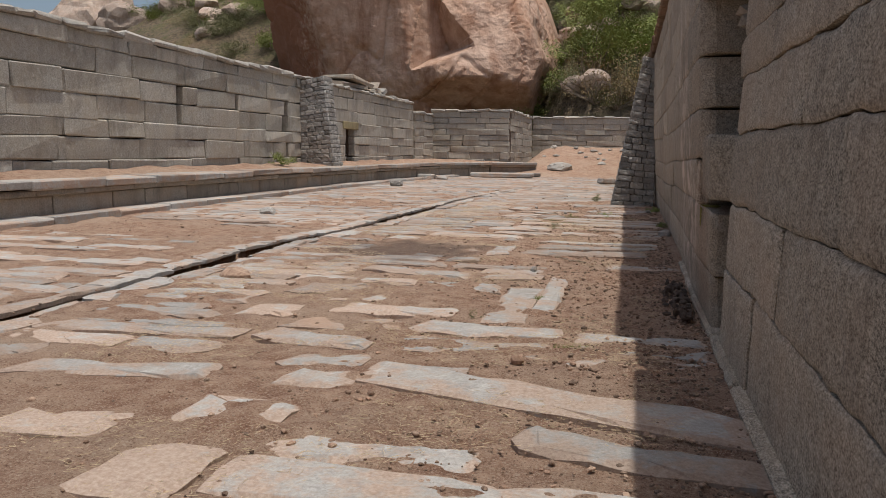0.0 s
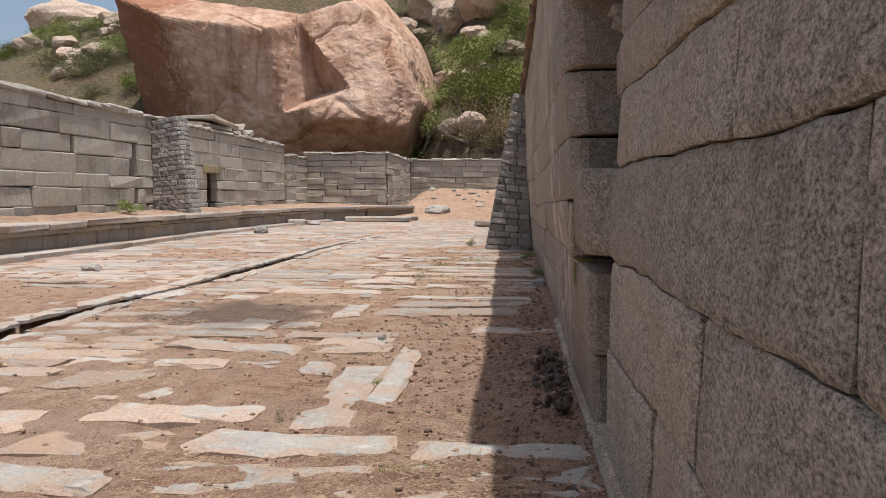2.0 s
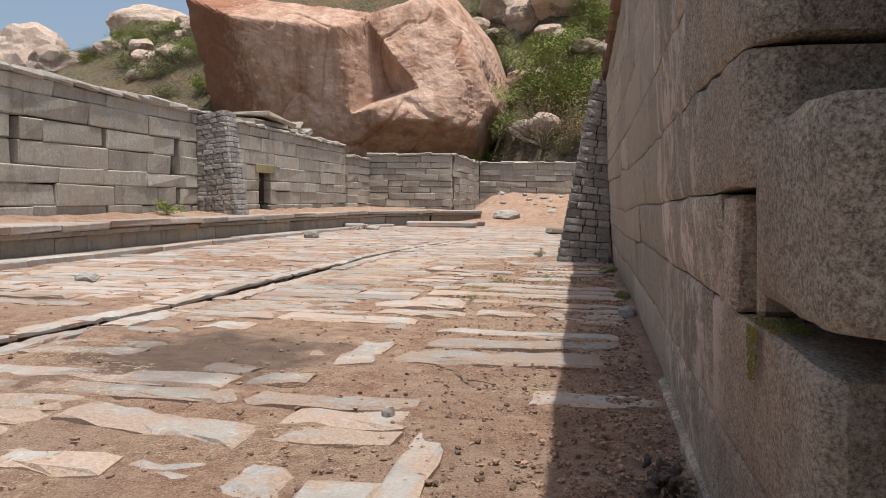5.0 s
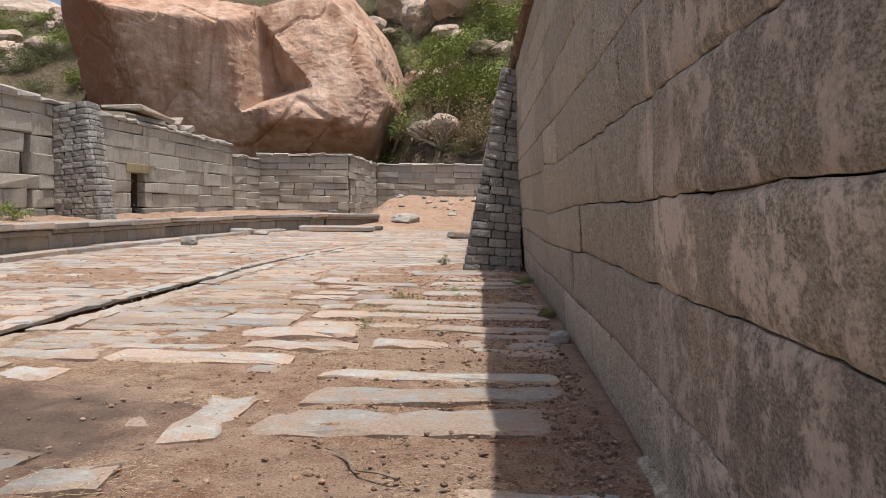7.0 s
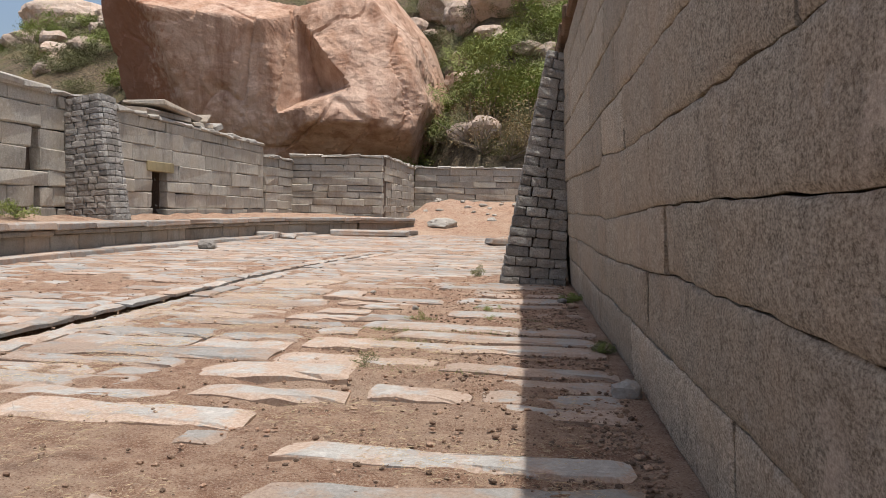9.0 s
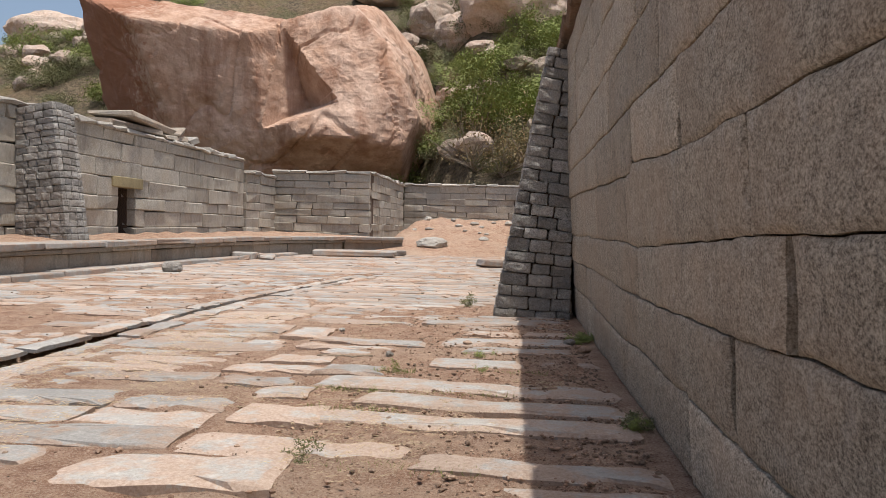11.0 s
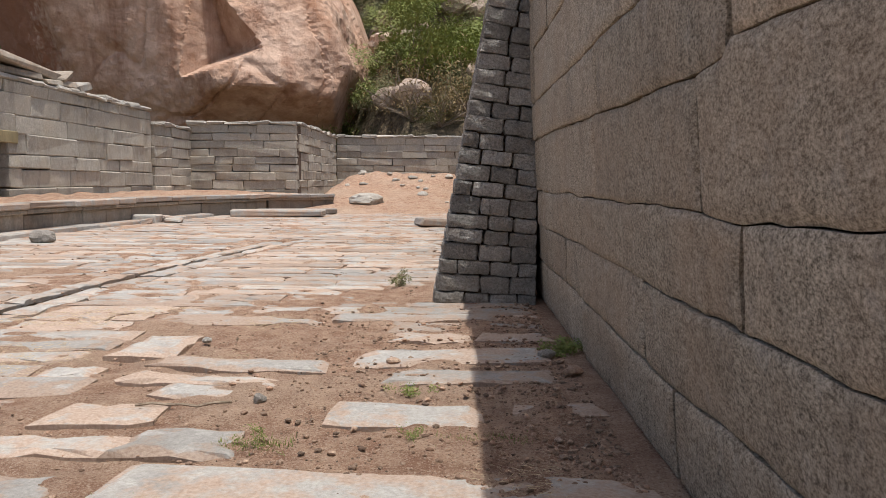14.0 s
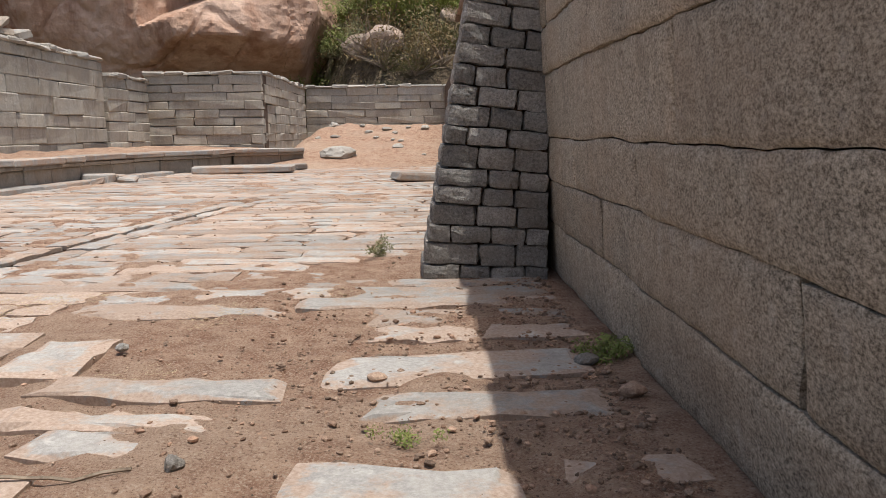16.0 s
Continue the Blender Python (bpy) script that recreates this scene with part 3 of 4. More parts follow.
solid("door_chamber", [(WX - 3.2, WX - 3.0, 31.5, 35.5, 0.5, 3.4), (WX - 3.0, WX - 1.1, 31.3, 31.5, 0.5, 3.4), (WX - 3.0, WX - 1.1, 35.5, 35.7, 0.5, 3.4), (WX - 3.2, WX - 1.1, 31.3, 35.7, 3.4, 3.6), (WX - 3.2, WX - 1.1, 31.3, 35.7, 0.5, 0.75)], MORTAR, west)
coursed_wall("wall_west_low", "lower grey granite block wall at the corner", "y", WX + 0.15, 44.6, 49.4, 0.85, 3.62, WALL_FAR, r_left, 1)
coursed_wall("wall_north_return", "grey granite block wall facing the court", "x", 49.0, -12.2, -7.1, 0.8, 3.92, WALL_FAR, r_left, -1, course=(0.32, 0.44), lengths=(0.8, 2.1))
coursed_wall("wall_north_side", "grey granite block wall running back", "y", -7.1, 49.53, 62.0, 0.8, 3.98, WALL_FAR, r_left, 1)
coursed_wall("wall_north", "far grey granite block wall behind an earth bank", "x", 62.0, -7.1, 8.0, 1.2, 4.05, WALL_FAR, r_left, -1)
coursed_wall("wall_south", "plain stone wall closing the court", "x", -9.0, -12.2, 2.0, 0.0, 4.0, WALL_FAR, r_left, 1, lengths=(2.5, 4.5), course=(0.7, 0.8), cap=False)


# ---- battered piers of rough-faced stones ----
def rock_faced(size, r):
    """A roughly dressed stone: pillowed faces, broken arrises."""
    n = 4
    off = Vector((r.uniform(0, 90), r.uniform(0, 90), r.uniform(0, 90)))
    verts, faces, index = [], [], {}

    def corner(p):
        if p not in index:
            q = Vector([2 * a / n - 1 for a in p])
            pull = [max(0.0, abs(a) - 0.3) / 0.7 for a in q]
            edge = sorted(pull)[1]
            shrink = 1 - 0.08 * edge ** 3
            w = Vector([a * h / 2 for a, h in zip(q, size)])
            w = Vector([a * (shrink if h > 0.12 else 1 - 0.05 * edge ** 3) for a, h in zip(w, size)])
            bump = noise.noise_vector(w * 9 + off) * 0.016 + noise.noise_vector(w * 22 + off) * 0.009
            index[p] = len(verts)
            verts.append(w + bump)
        return index[p]

    for axis in range(3):
        u, v = (axis + 1) % 3, (axis + 2) % 3
        for side in (0, n):
            for i in range(n):
                for j in range(n):
                    ring = []
                    for a, b in ((i, j), (i + 1, j), (i + 1, j + 1), (i, j + 1)):
                        p = [0, 0, 0]
                        p[axis], p[u], p[v] = side, a, b
                        ring.append(corner(tuple(p)))
                    faces.append(ring if side else ring[::-1])
    return verts, faces


def pier(name, label, y_front, wall_x, outward, foot, head, z0, z1, depth, r):
    ob = new(name)
    tagged(ob, label, "buttress", group="battered piers")
    z = z0
    heights = []
    while z < z1 - 0.05:
        heights.append((z, min(z + r.uniform(0.15, 0.195), z1)))
        z = heights[-1][1]
    reach = lambda zz: foot + (head - foot) * ((zz - z0) / (z1 - z0))
    v, f = chipped_box((1, depth - 0.16, z1 - z0), 0.005, 0)
    for p in v:
        p[0] = wall_x + outward * (p[0] + 0.5) * (reach(p[2] + (z0 + z1) / 2) - 0.08)
        p[1] += y_front + depth / 2
        p[2] += (z0 + z1) / 2
    mesh_object("core", v, f if outward > 0 else [q[::-1] for q in f], MORTAR, ob)

    def rough(size, at, lean):
        """A rock-faced stone: its faces swell out unevenly."""
        v, f = rock_faced(size, r)
        o = mesh_object("stone", v, f, RUBBLE, ob, at)
        o.rotation_euler = (r.uniform(-0.05, 0.05), -outward * lean + r.uniform(-0.03, 0.03), r.uniform(-0.05, 0.05))

    for n, (a, b) in enumerate(heights):
        w = reach((a + b) / 2)
        lean = 0.04 + 0.17 * (a - z0) / (z1 - z0)
        cuts = breaks(0.0, w, (0.2, 0.38), r)
        for p, q in zip(cuts, cuts[1:]):
            for y in (y_front + 0.09, y_front + depth - 0.09):
                rough((q - p - 0.004, 0.18 + r.uniform(0, 0.05), b - a - 0.004), (wall_x + outward * (p + q) / 2, y, (a + b) / 2 + lean * ((p + q) / 2 - w / 2)), lean)
        cuts = breaks(y_front + 0.19, y_front + depth - 0.19, (0.2, 0.42), r)
        for p, q in zip(cuts, cuts[1:]):
            rough((0.2, q - p - 0.004, b - a - 0.004), (wall_x + outward * (w - 0.10), (p + q) / 2, (a + b) / 2 + lean * w / 2), lean)
    return ob


pier("stone_buttress", "battered buttress of rough grey stones against the wall", 20.55, 1.03, -1, 1.15, 0.42, -0.05, 3.95, 1.0, random.Random(8))
pier("stone_buttress", "battered buttress of rough grey stones on the terrace", 27.6, WX, 1, 1.40, 0.95, 0.75, 4.15, 1.0, random.Random(9))


# ---- terrace along the far side ----
terrace = new("terrace")
tagged(terrace, "raised terrace with a moulded stone edge and earth top", "terrace", kind="structure")
EDGE = [(-10.3, -9.0), (-10.3, 24.0), (-10.15, 31.0), (-9.75, 36.5), (-9.0, 41.0), (-7.9, 43.2), (-7.6, 45.4), (-5.0, 46.6)]
r_t = random.Random(4)


def along_edge(length, offset, width, z0, z1, material, name, jitter, first=0, last=len(EDGE)):
    for (xa, ya), (xb, yb) in list(zip(EDGE, EDGE[1:]))[first:last]:
        d = Vector((xb - xa, yb - ya))
        ang = math.atan2(d.y, d.x) - math.pi / 2
        cuts = breaks(0.0, d.length, length, r_t)
        side = Vector((d.y, -d.x)).normalized()
        for p, q in zip(cuts, cuts[1:]):
            c = Vector((xa, ya)) + d.normalized() * (p + q) / 2 + side * (offset - width / 2)
            v, f = chipped_box((width, q - p - 0.012, z1 - z0), 0.025, jitter, r_t)
            o = mesh_object(name, v, f, material, terrace, (c.x, c.y, (z0 + z1) / 2 + r_t.uniform(-0.008, 0.008)))
            o.rotation_euler = (0, 0, ang)


along_edge((1.4, 2.8), 0.10, 0.9, 0.62, 0.78, SLAB, "lip_stone", 0.02)
along_edge((1.2, 2.4), 0.02, 0.7, 0.50, 0.62, PLINTH, "moulding_stone", 0.01)
along_edge((0.9, 1.9), -0.10, 0.5, -0.1, 0.50, PLINTH, "riser_stone", 0.01)
along_edge((1.5, 3.0), 0.42, 0.56, -0.1, 0.13, SLAB, "step_stone", 0.02, 0, 4)
ex, ey = [e[0] - 0.5 for e in EDGE], [e[1] for e in EDGE]
tops, tf = [], []
ys = np.linspace(-9, 48.9, 260)
xs_n = 12
for j, y in enumerate(ys):
    edge = float(np.interp(y, ey, ex)) if y < 46.6 else -6.6
    for i in range(xs_n):
        x = WX + 0.05 + (edge - WX - 0.05) * i / (xs_n - 1)
        tops.append((x, y, 0.73 + 0.17 * (1 - i / (xs_n - 1)) + 0.09 * float(fbm(np.array(x * 1.5), np.array(y * 1.5), 3))))
for j in range(len(ys) - 1):
    for i in range(xs_n - 1):
        k = j * xs_n + i
        tf.append((k, k + 1, k + 1 + xs_n, k + xs_n))
mesh_object("earth_top", tops, tf, EARTH, terrace, smooth=True)

# ---- the great boulder ----
def great_boulder():
    """Two fused lobes cut by fracture planes, with a wedge-shaped hollow let into the front."""
    c = Vector((-18.5, 75.0, 9.5))
    V = Vector
    block = [(V((0.10, -1, -0.17)), V((-24, 67, 12))), (V((-0.66, -0.72, -0.36)), V((-27.3, 67, 12))), (V((-1, 0, -0.08)), V((-34.6, 74, 12))),
             (V((0.12, -0.46, 0.9)), V((-24, 67, 16.3))), (V((0.15, -0.10, 1)), V((-23, 70, 18.3))), (V((0, -0.85, -0.52)), V((-24, 67, 9.2))),
             (V((0.75, -0.6, 0)), V((-19.6, 67, 12))), (V((0, 0.1, -1)), V((-24, 75, -1))), (V((0, 1, 0)), V((-20, 84, 9))), (V((1, 0.3, 0)), V((-8, 78, 9)))]
    lobe = [(V((0.10, -0.9, 0.36)), V((-13, 66.6, 9))), (V((-0.30, -0.20, 0.93)), V((-17, 69, 17.3))), (V((0.30, -0.25, 0.9)), V((-12.5, 70, 18.2))), (V((0.76, -0.15, 0.65)), V((-10, 69, 15.5))),
            (V((0.94, -0.1, 0.33)), V((-8.0, 70, 11.8))), (V((0.95, -0.1, -0.30)), V((-7.7, 70, 8.0))), (V((0.42, -0.45, -0.80)), V((-9.8, 68.4, 5.9))),
            (V((0.6, -0.78, 0.12)), V((-8.9, 68, 10))), (V((0.05, -0.50, -0.87)), V((-14, 66.4, 7.6))), (V((-0.45, -0.85, 0.2)), V((-18.6, 67.6, 9))), (V((-0.55, -0.80, -0.25)), V((-17.6, 67.3, 7.5))),
            (V((0, 0.1, -1)), V((-14, 75, -1))), (V((0, 1, 0)), V((-14, 84, 9))), (V((-1, 0, 0)), V((-27, 75, 9)))]
    cut = [(V((1.0, -0.9, 0.05)), V((-19.3, 67.2, 12))), (V((-0.74, 0.15, -0.66)), V((-15.2, 67, 13.1))), (V((-0.33, -0.30, 0.9)), V((-15.3, 67, 9.5))), (V((-0.1, -1, -0.1)), V((-16.5, 71.8, 13)))]
    lobes = [[(n.normalized(), n.normalized().dot(p - c)) for n, p in lobe_planes] for lobe_planes in (block, lobe)]
    vs, fs = ball(7)
    out = []
    for d in vs:
        reach = []
        for lobe_planes in lobes:
            soft = sum((n.dot(d) / k) ** 70 for n, k in lobe_planes if n.dot(d) > 0.02)
            reach.append(soft ** (-1 / 70))
        rad = max(reach)
        w = c + d * rad
        front = w.y < 80
        if front:
            rad += 0.42 * noise.fractal(w * 0.16, 0.9, 2.0, 3) + 0.20 * noise.fractal(w * 0.6, 0.7, 2.0, 4)
            split = abs(noise.noise(V((w.x * 0.22, w.y * 0.2, w.z * 0.13)) + V((7, 3, 1))))
            rad -= 0.3 * max(0.0, 0.05 - split) / 0.05
        lo, hi = 0.0, 1e9
        for n, p in cut:
            a, b = n.dot(c - p), n.dot(d)
            t = -a / b if abs(b) > 1e-9 else (-1e9 if a > 0 else 1e9)
            if b > 0:
                lo = max(lo, t)
            else:
                hi = min(hi, t)
        if 0 < lo < rad < hi:
            rad = lo + 0.22 * noise.fractal(w * 0.4, 0.8, 2.0, 3)
        out.append(c + d * rad)
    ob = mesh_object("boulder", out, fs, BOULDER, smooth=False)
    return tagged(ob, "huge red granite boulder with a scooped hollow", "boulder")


great_boulder()


def height_at(x, y):
    return float(ground_height(np.array([x]), np.array([y]))[0])


def rock(x, y, size, seed, material=PALE, label="pale weathered granite boulder on the hillside", sink=0.3, subdiv=4, rz=0, z=None, name="boulder"):
    r = random.Random(seed)
    v, f = stone(subdiv, r, 0.3, 10)
    ob = mesh_object(name, v, f, material, smooth=False)
    ob.scale = size
    ob.location = (x, y, (height_at(x, y) if z is None else z) + size[2] * (0.62 - sink))
    ob.rotation_euler = (0, 0, rz)
    return tagged(ob, label, "boulder")


for x, y, size, seed, rz in ((-74.5, 108, (4.3, 3.4, 3.6), 1, 0.2), (-66.6, 120, (7.5, 4.5, 3.6), 2, 0.25), (-46.2, 86, (2.1, 1.7, 1.7), 3, 0.5), (-46.3, 82, (1.6, 1.3, 1.0), 4, 0.1), (-58.4, 117, (2.6, 2, 2.2), 5, 0.9),
                             (-46, 112, (4, 3, 2.5), 6, 0.3), (-83, 112, (9, 6, 7), 7, 0), (0.2, 86.5, (5.4, 4.0, 4.2), 8, 0.1), (-9, 101, (4.5, 3, 3.2), 9, 0.7),
                             (-5.5, 89, (2.6, 2.4, 2.2), 10, 0.2), (-12, 97, (1.8, 1.5, 1.2), 11, 0.4), (-5.5, 90, (1.1, 0.8, 1.0), 12, 0.2), (-9.0, 86, (1.5, 1, 0.9), 13, 0.2), (-2.0, 78, (1.5, 1.0, 0.8), 14, 0.6),
                             (1.0, 80, (1.9, 1.1, 0.8), 15, 0.2), (-3.4, 75, (1.0, 0.8, 0.5), 16, 0.1), (7, 96, (5, 4, 4), 17, 0.2), (-5.2, 83, (1.6, 1.0, 0.8), 18, 0.8), (-1.5, 107, (5.5, 4, 4.5), 19, 0.8), (-15, 108, (5, 4, 4), 20, 0.3), (10, 104, (7, 5, 6), 21, 0.4)):
    rock(x, y, size, seed, rz=rz)


r_h = random.Random(55)
for k in range(16):
    size = r_h.uniform(0.08, 0.28)
    rock(r_h.uniform(-5.5, 0.2), r_h.uniform(46.5, 58), (size * 1.5, size, size * 0.7), 400 + k, CAP, "small pale stone on the earth bank", 0.3, 2, r_h.uniform(0, 3), name="bank_stone")
for k in range(44):
    y = r_h.uniform(67, 112)
    size = r_h.uniform(0.5, 1.5)
    rock(r_h.uniform(-12, 6) + (y - 70) * 0.03, y, (size * 1.3, size, size * 0.8), 200 + k, label="pale stone lying among hillside scrub", rz=r_h.uniform(0, 3), subdiv=3, name="hill_stone")
for k in range(24):
    y = r_h.uniform(84, 120)
    size = r_h.uniform(0.8, 2.2)
    rock(r_h.uniform(-36 - (y - 70) * 0.9, -32 - (y - 70) * 0.3), y, (size * 1.4, size, size * 0.8), 300 + k, label="pale stone lying among hillside scrub", rz=r_h.uniform(0, 3), subdiv=3, name="hill_stone")


# ---- scrub and trees ----
def leaf_cloud(r, count, size, spread, clumps):
    v, f = [], []
    centres = [Vector((r.gauss(0, 0.55), r.gauss(0, 0.55), abs(r.gauss(0.55, 0.3)))) for _ in range(clumps)]
    for n in range(count):
        c = r.choice(centres)
        p = c + Vector((r.gauss(0, 1), r.gauss(0, 1), r.gauss(0, 0.8))) * spread
        if p.z < 0.03:
            continue
        a = Vector((r.gauss(0, 1), r.gauss(0, 1), r.gauss(0, 1))).normalized() * size * r.uniform(0.6, 1.5)
        b = a.orthogonal().normalized() * size * 0.45
        k = len(v)
        v += [p - a, p + b, p + a, p - b]
        f.append((k, k + 1, k + 2, k + 3))
    return v, f, centres


def branches(heap, r, centres, thick=0.03):
    for c in centres:
        p, n = Vector((r.uniform(-.06, .06), r.uniform(-.06, .06), -0.08)), 3
        for i in range(n):
            q = Vector((0, 0, 0)).lerp(c, (i + 1) / n) + Vector((r.gauss(0, .05), r.gauss(0, .05), 0))
            d = q - p
            u = d.orthogonal().normalized()
            w = d.normalized().cross(u)
            t0, t1 = thick * (1 - i / n), thick * (1 - (i + 1) / n) + 0.004
            ring = [p + (u * math.cos(a) + w * math.sin(a)) * t0 for a in (0, 2.1, 4.2)] + [q + (u * math.cos(a) + w * math.sin(a)) * t1 for a in (0, 2.1, 4.2)]
            heap.add((ring, [(0, 1, 4, 3), (1, 2, 5, 4), (2, 0, 3, 5)]), Matrix.Identity(4))
            p = q


def shrub(name, label, material, seed, count, size, spread, clumps, thick=0.03, category="shrub"):
    r = random.Random(seed)
    v, f, cs = leaf_cloud(r, count, size, spread, clumps)
    ob = new(name)
    tagged(ob, label, category, group="hillside scrub")
    heap = Heap()
    branches(heap, r, cs, thick)
    mesh_object("branchwork", heap.v, heap.f, TWIG, ob)
    mesh_object("crown", v, f, material, ob)
    return ob


kinds = [shrub("shrub", "fresh green leafy shrub on the hillside", LEAF_BRIGHT, 1, 2400, 0.052, 0.22, 11),
         shrub("shrub", "bright green bush with loose foliage", LEAF_BRIGHT, 2, 2000, 0.055, 0.26, 9),
         shrub("shrub", "dull olive scrub bush", LEAF_DULL, 3, 2000, 0.048, 0.24, 10),
         shrub("shrub", "dull grey-green thorny scrub", LEAF_DULL, 4, 1500, 0.046, 0.28, 9),
         shrub("shrub", "dry brown scrub with bare twigs", LEAF_DRY, 5, 420, 0.04, 0.28, 14, 0.035)]
r_s = random.Random(77)


def plant(kind, x, y, s, tall=1.0):
    m = Matrix.Translation((x, y, height_at(x, y) - 0.1)) @ Matrix.Rotation(r_s.uniform(0, 6.3), 4, "Z")
    ob = copy_thing(kinds[kind], m)
    ob.scale = (s, s, s * tall)


for k in range(115):
    y = r_s.uniform(66, 92)
    x = r_s.uniform(-10 - (y - 66) * 0.1, 4 + (y - 66) * 0.12)
    hi = (y - 66) / 26
    pick = r_s.random()
    kind = (4 if pick < 0.6 else 3) if hi < 0.18 else ((0 if pick < 0.4 else 1 if pick < 0.7 else 2) if hi < 0.75 else (2 if pick < 0.6 else 3))
    plant(kind, x, y, r_s.uniform(1.2, 2.3))
for k in range(55):
    plant(r_s.choice((0, 2, 2, 3, 3, 4)), r_s.uniform(-14, 8), r_s.uniform(90, 118), r_s.uniform(1.4, 2.8))
for k in range(110):
    y = r_s.uniform(76, 122)
    plant(r_s.choice((2, 2, 3, 3, 3, 1)), r_s.uniform(-36 - (y - 70) * 0.95, -30 - (y - 70) * 0.25), y, r_s.uniform(0.9, 2.0))
for x, y, s in ((-57, 98, 2.0), (-2.6, 71, 2.9)):
    plant(0, x, y, s, 1.3)
for x, y, sz in ((-2.6, 66.6, 2.4), (-4.6, 66.4, 1.9), (-0.6, 66.2, 2.2), (1.2, 66.8, 2.6), (-3.6, 68.0, 2.4)):
    plant(4, x, y, sz, 1.35)
for i, ob in enumerate(kinds):
    ob.location = (-40 - 3 * i, 84 + i, height_at(-40 - 3 * i, 84 + i) - 0.1)
    ob.scale = (2, 2, 2)


# ---- ruined roof slabs on the far wall, and loose stones ----
def loose(name, label, centre, size, rot, material, seed, category="stone"):
    v, f = chipped_box(size, 0.04, 0.05, random.Random(seed))
    ob = mesh_object(name, v, f, material, None, centre)
    ob.rotation_euler = rot
    return tagged(ob, label, category)


for i, (y, z, ln, tilt) in enumerate(((34.2, 4.40, 3.6, 0.0), (37.2, 4.38, 2.2, 0.05), (35.4, 4.66, 4.2, -0.04), (38.8, 4.42, 1.3, 0.2), (37.6, 4.62, 1.0, 0.35))):
    loose("roof_slab", "fallen grey roof slab lying on the wall top", (WX - 0.75, y, z), (1.5, ln, 0.2), (tilt, 0, 0.05 * i), CAP if i == 3 else PLINTH, 60 + i, "stone slab")
loose("stone_slab", "pale slab lying before the terrace", (-6.3, 41.2, 0.12), (3.4, 0.9, 0.22), (0, 0, 0.08), SLAB, 70)
loose("stone_slab", "pale slab lying before the terrace", (-6.0, 43.4, 0.14), (3.0, 0.8, 0.24), (0, 0, 0.25), SLAB, 71)
loose("stone_slab", "grey slab lying on bare earth", (0.3, 35.5, 0.08), (2.4, 1.5, 0.25), (0, 0.05, 0.2), SLAB, 72)
for i, (x, y, s) in enumerate(((-9.4, 36.6, 0.5), (-8.9, 37.2, 0.42), (-9.2, 36.0, 0.35), (-8.5, 36.4, 0.3))):
    loose("broken_stone", "broken pale stone heaped beside the step", (x, y, s * 0.25), (s * 1.6, s, s * 0.5), (0, 0, i), SLAB, 80 + i)
rock(-8.6, 28.7, (0.27, 0.24, 0.22), 31, RUBBLE, "loose dark rock on the paving", 0.1, 3, z=0.0, name="rock")
rock(-7.35, 14.4, (0.22, 0.17, 0.1), 32, RUBBLE, "loose grey rock on the paving", 0.1, 3, z=0.0, name="rock")
rock(-3.6, 47.0, (0.85, 0.6, 0.35), 33, CAP, "pale loose rock on the earth bank", 0.2, 3, name="rock")
rock(-1.89, 18.27, (0.045, 0.04, 0.03), 34, RUBBLE, "small grey stone on the paving", 0.1, 2, z=0.02, name="small_stone")
rock(-1.04, 16.52, (0.05, 0.05, 0.04), 35, RUBBLE, "small grey stone on the paving", 0.1, 2, z=0.02, name="small_stone")
rock(0.95, 12.34, (0.12, 0.1, 0.09), 36, SLAB, "pale stone at the foot of the wall", 0.1, 2, z=0.0, name="small_stone")
rock(-0.74, 7.58, (0.05, 0.05, 0.06), 37, SLAB, "small pale stone on bare earth", 0.1, 2, z=0.0, name="small_stone")
rock(-3.9, 6.27, (0.22, 0.13, 0.08), 38, PEBBLE, "reddish broken stone on the paving", 0.1, 2, z=0.0, name="small_stone")
rock(-0.39, 3.52, (0.055, 0.05, 0.045), 39, PEBBLE, "reddish clod on the paving", 0.1, 2, z=0.008, name="small_stone")
rock(-0.33, 17.62, (0.06, 0.04, 0.03), 40, PEBBLE, "piece of red brick on the paving", 0.1, 2, z=0.008, name="small_stone")
rock(0.81, 17.83, (0.08, 0.06, 0.045), 41, RUBBLE, "loose stone in the wall's shade", 0.1, 2, z=0.008, name="small_stone")
rock(0.93, 17.3, (0.08, 0.06, 0.05), 42, PEBBLE, "piece of red brick in the wall's shade", 0.1, 2, z=0.008, name="small_stone")

heap = Heap()
r_p = random.Random(12)
for k in range(110):
    m = Matrix.Translation((0.88 - abs(r_p.gauss(0, 0.09)), r_p.uniform(5.1, 6.9), r_p.uniform(0, 0.09))) @ Matrix.Rotation(r_p.uniform(0, 6), 4, "Z") @ Matrix.Diagonal((*[r_p.uniform(0.012, 0.05) for _ in range(3)], 1))
    heap.add(stone(1, r_p), m)
tagged(mesh_object("rubble", heap.v, heap.f, DARK_STONE), "dark broken rubble at the foot of the wall", "rubble", kind="stuff")
heap = Heap()
shapes = [stone(1, r_p) for _ in range(14)]
spots = []
for k in range(19000):
    if k % 4 == 0:
        spots.append((r_p.uniform(-9, 0.95), r_p.uniform(-1, 30)))
    elif k % 4 == 1:
        spots.append((0.95 - abs(r_p.gauss(0, 0.35)), r_p.uniform(0, 21)))
    else:
        spots.append((0.95 - abs(r_p.gauss(0, 1.4)), r_p.uniform(0, 20)))
spot_z = ground_height([p[0] for p in spots], [p[1] for p in spots])
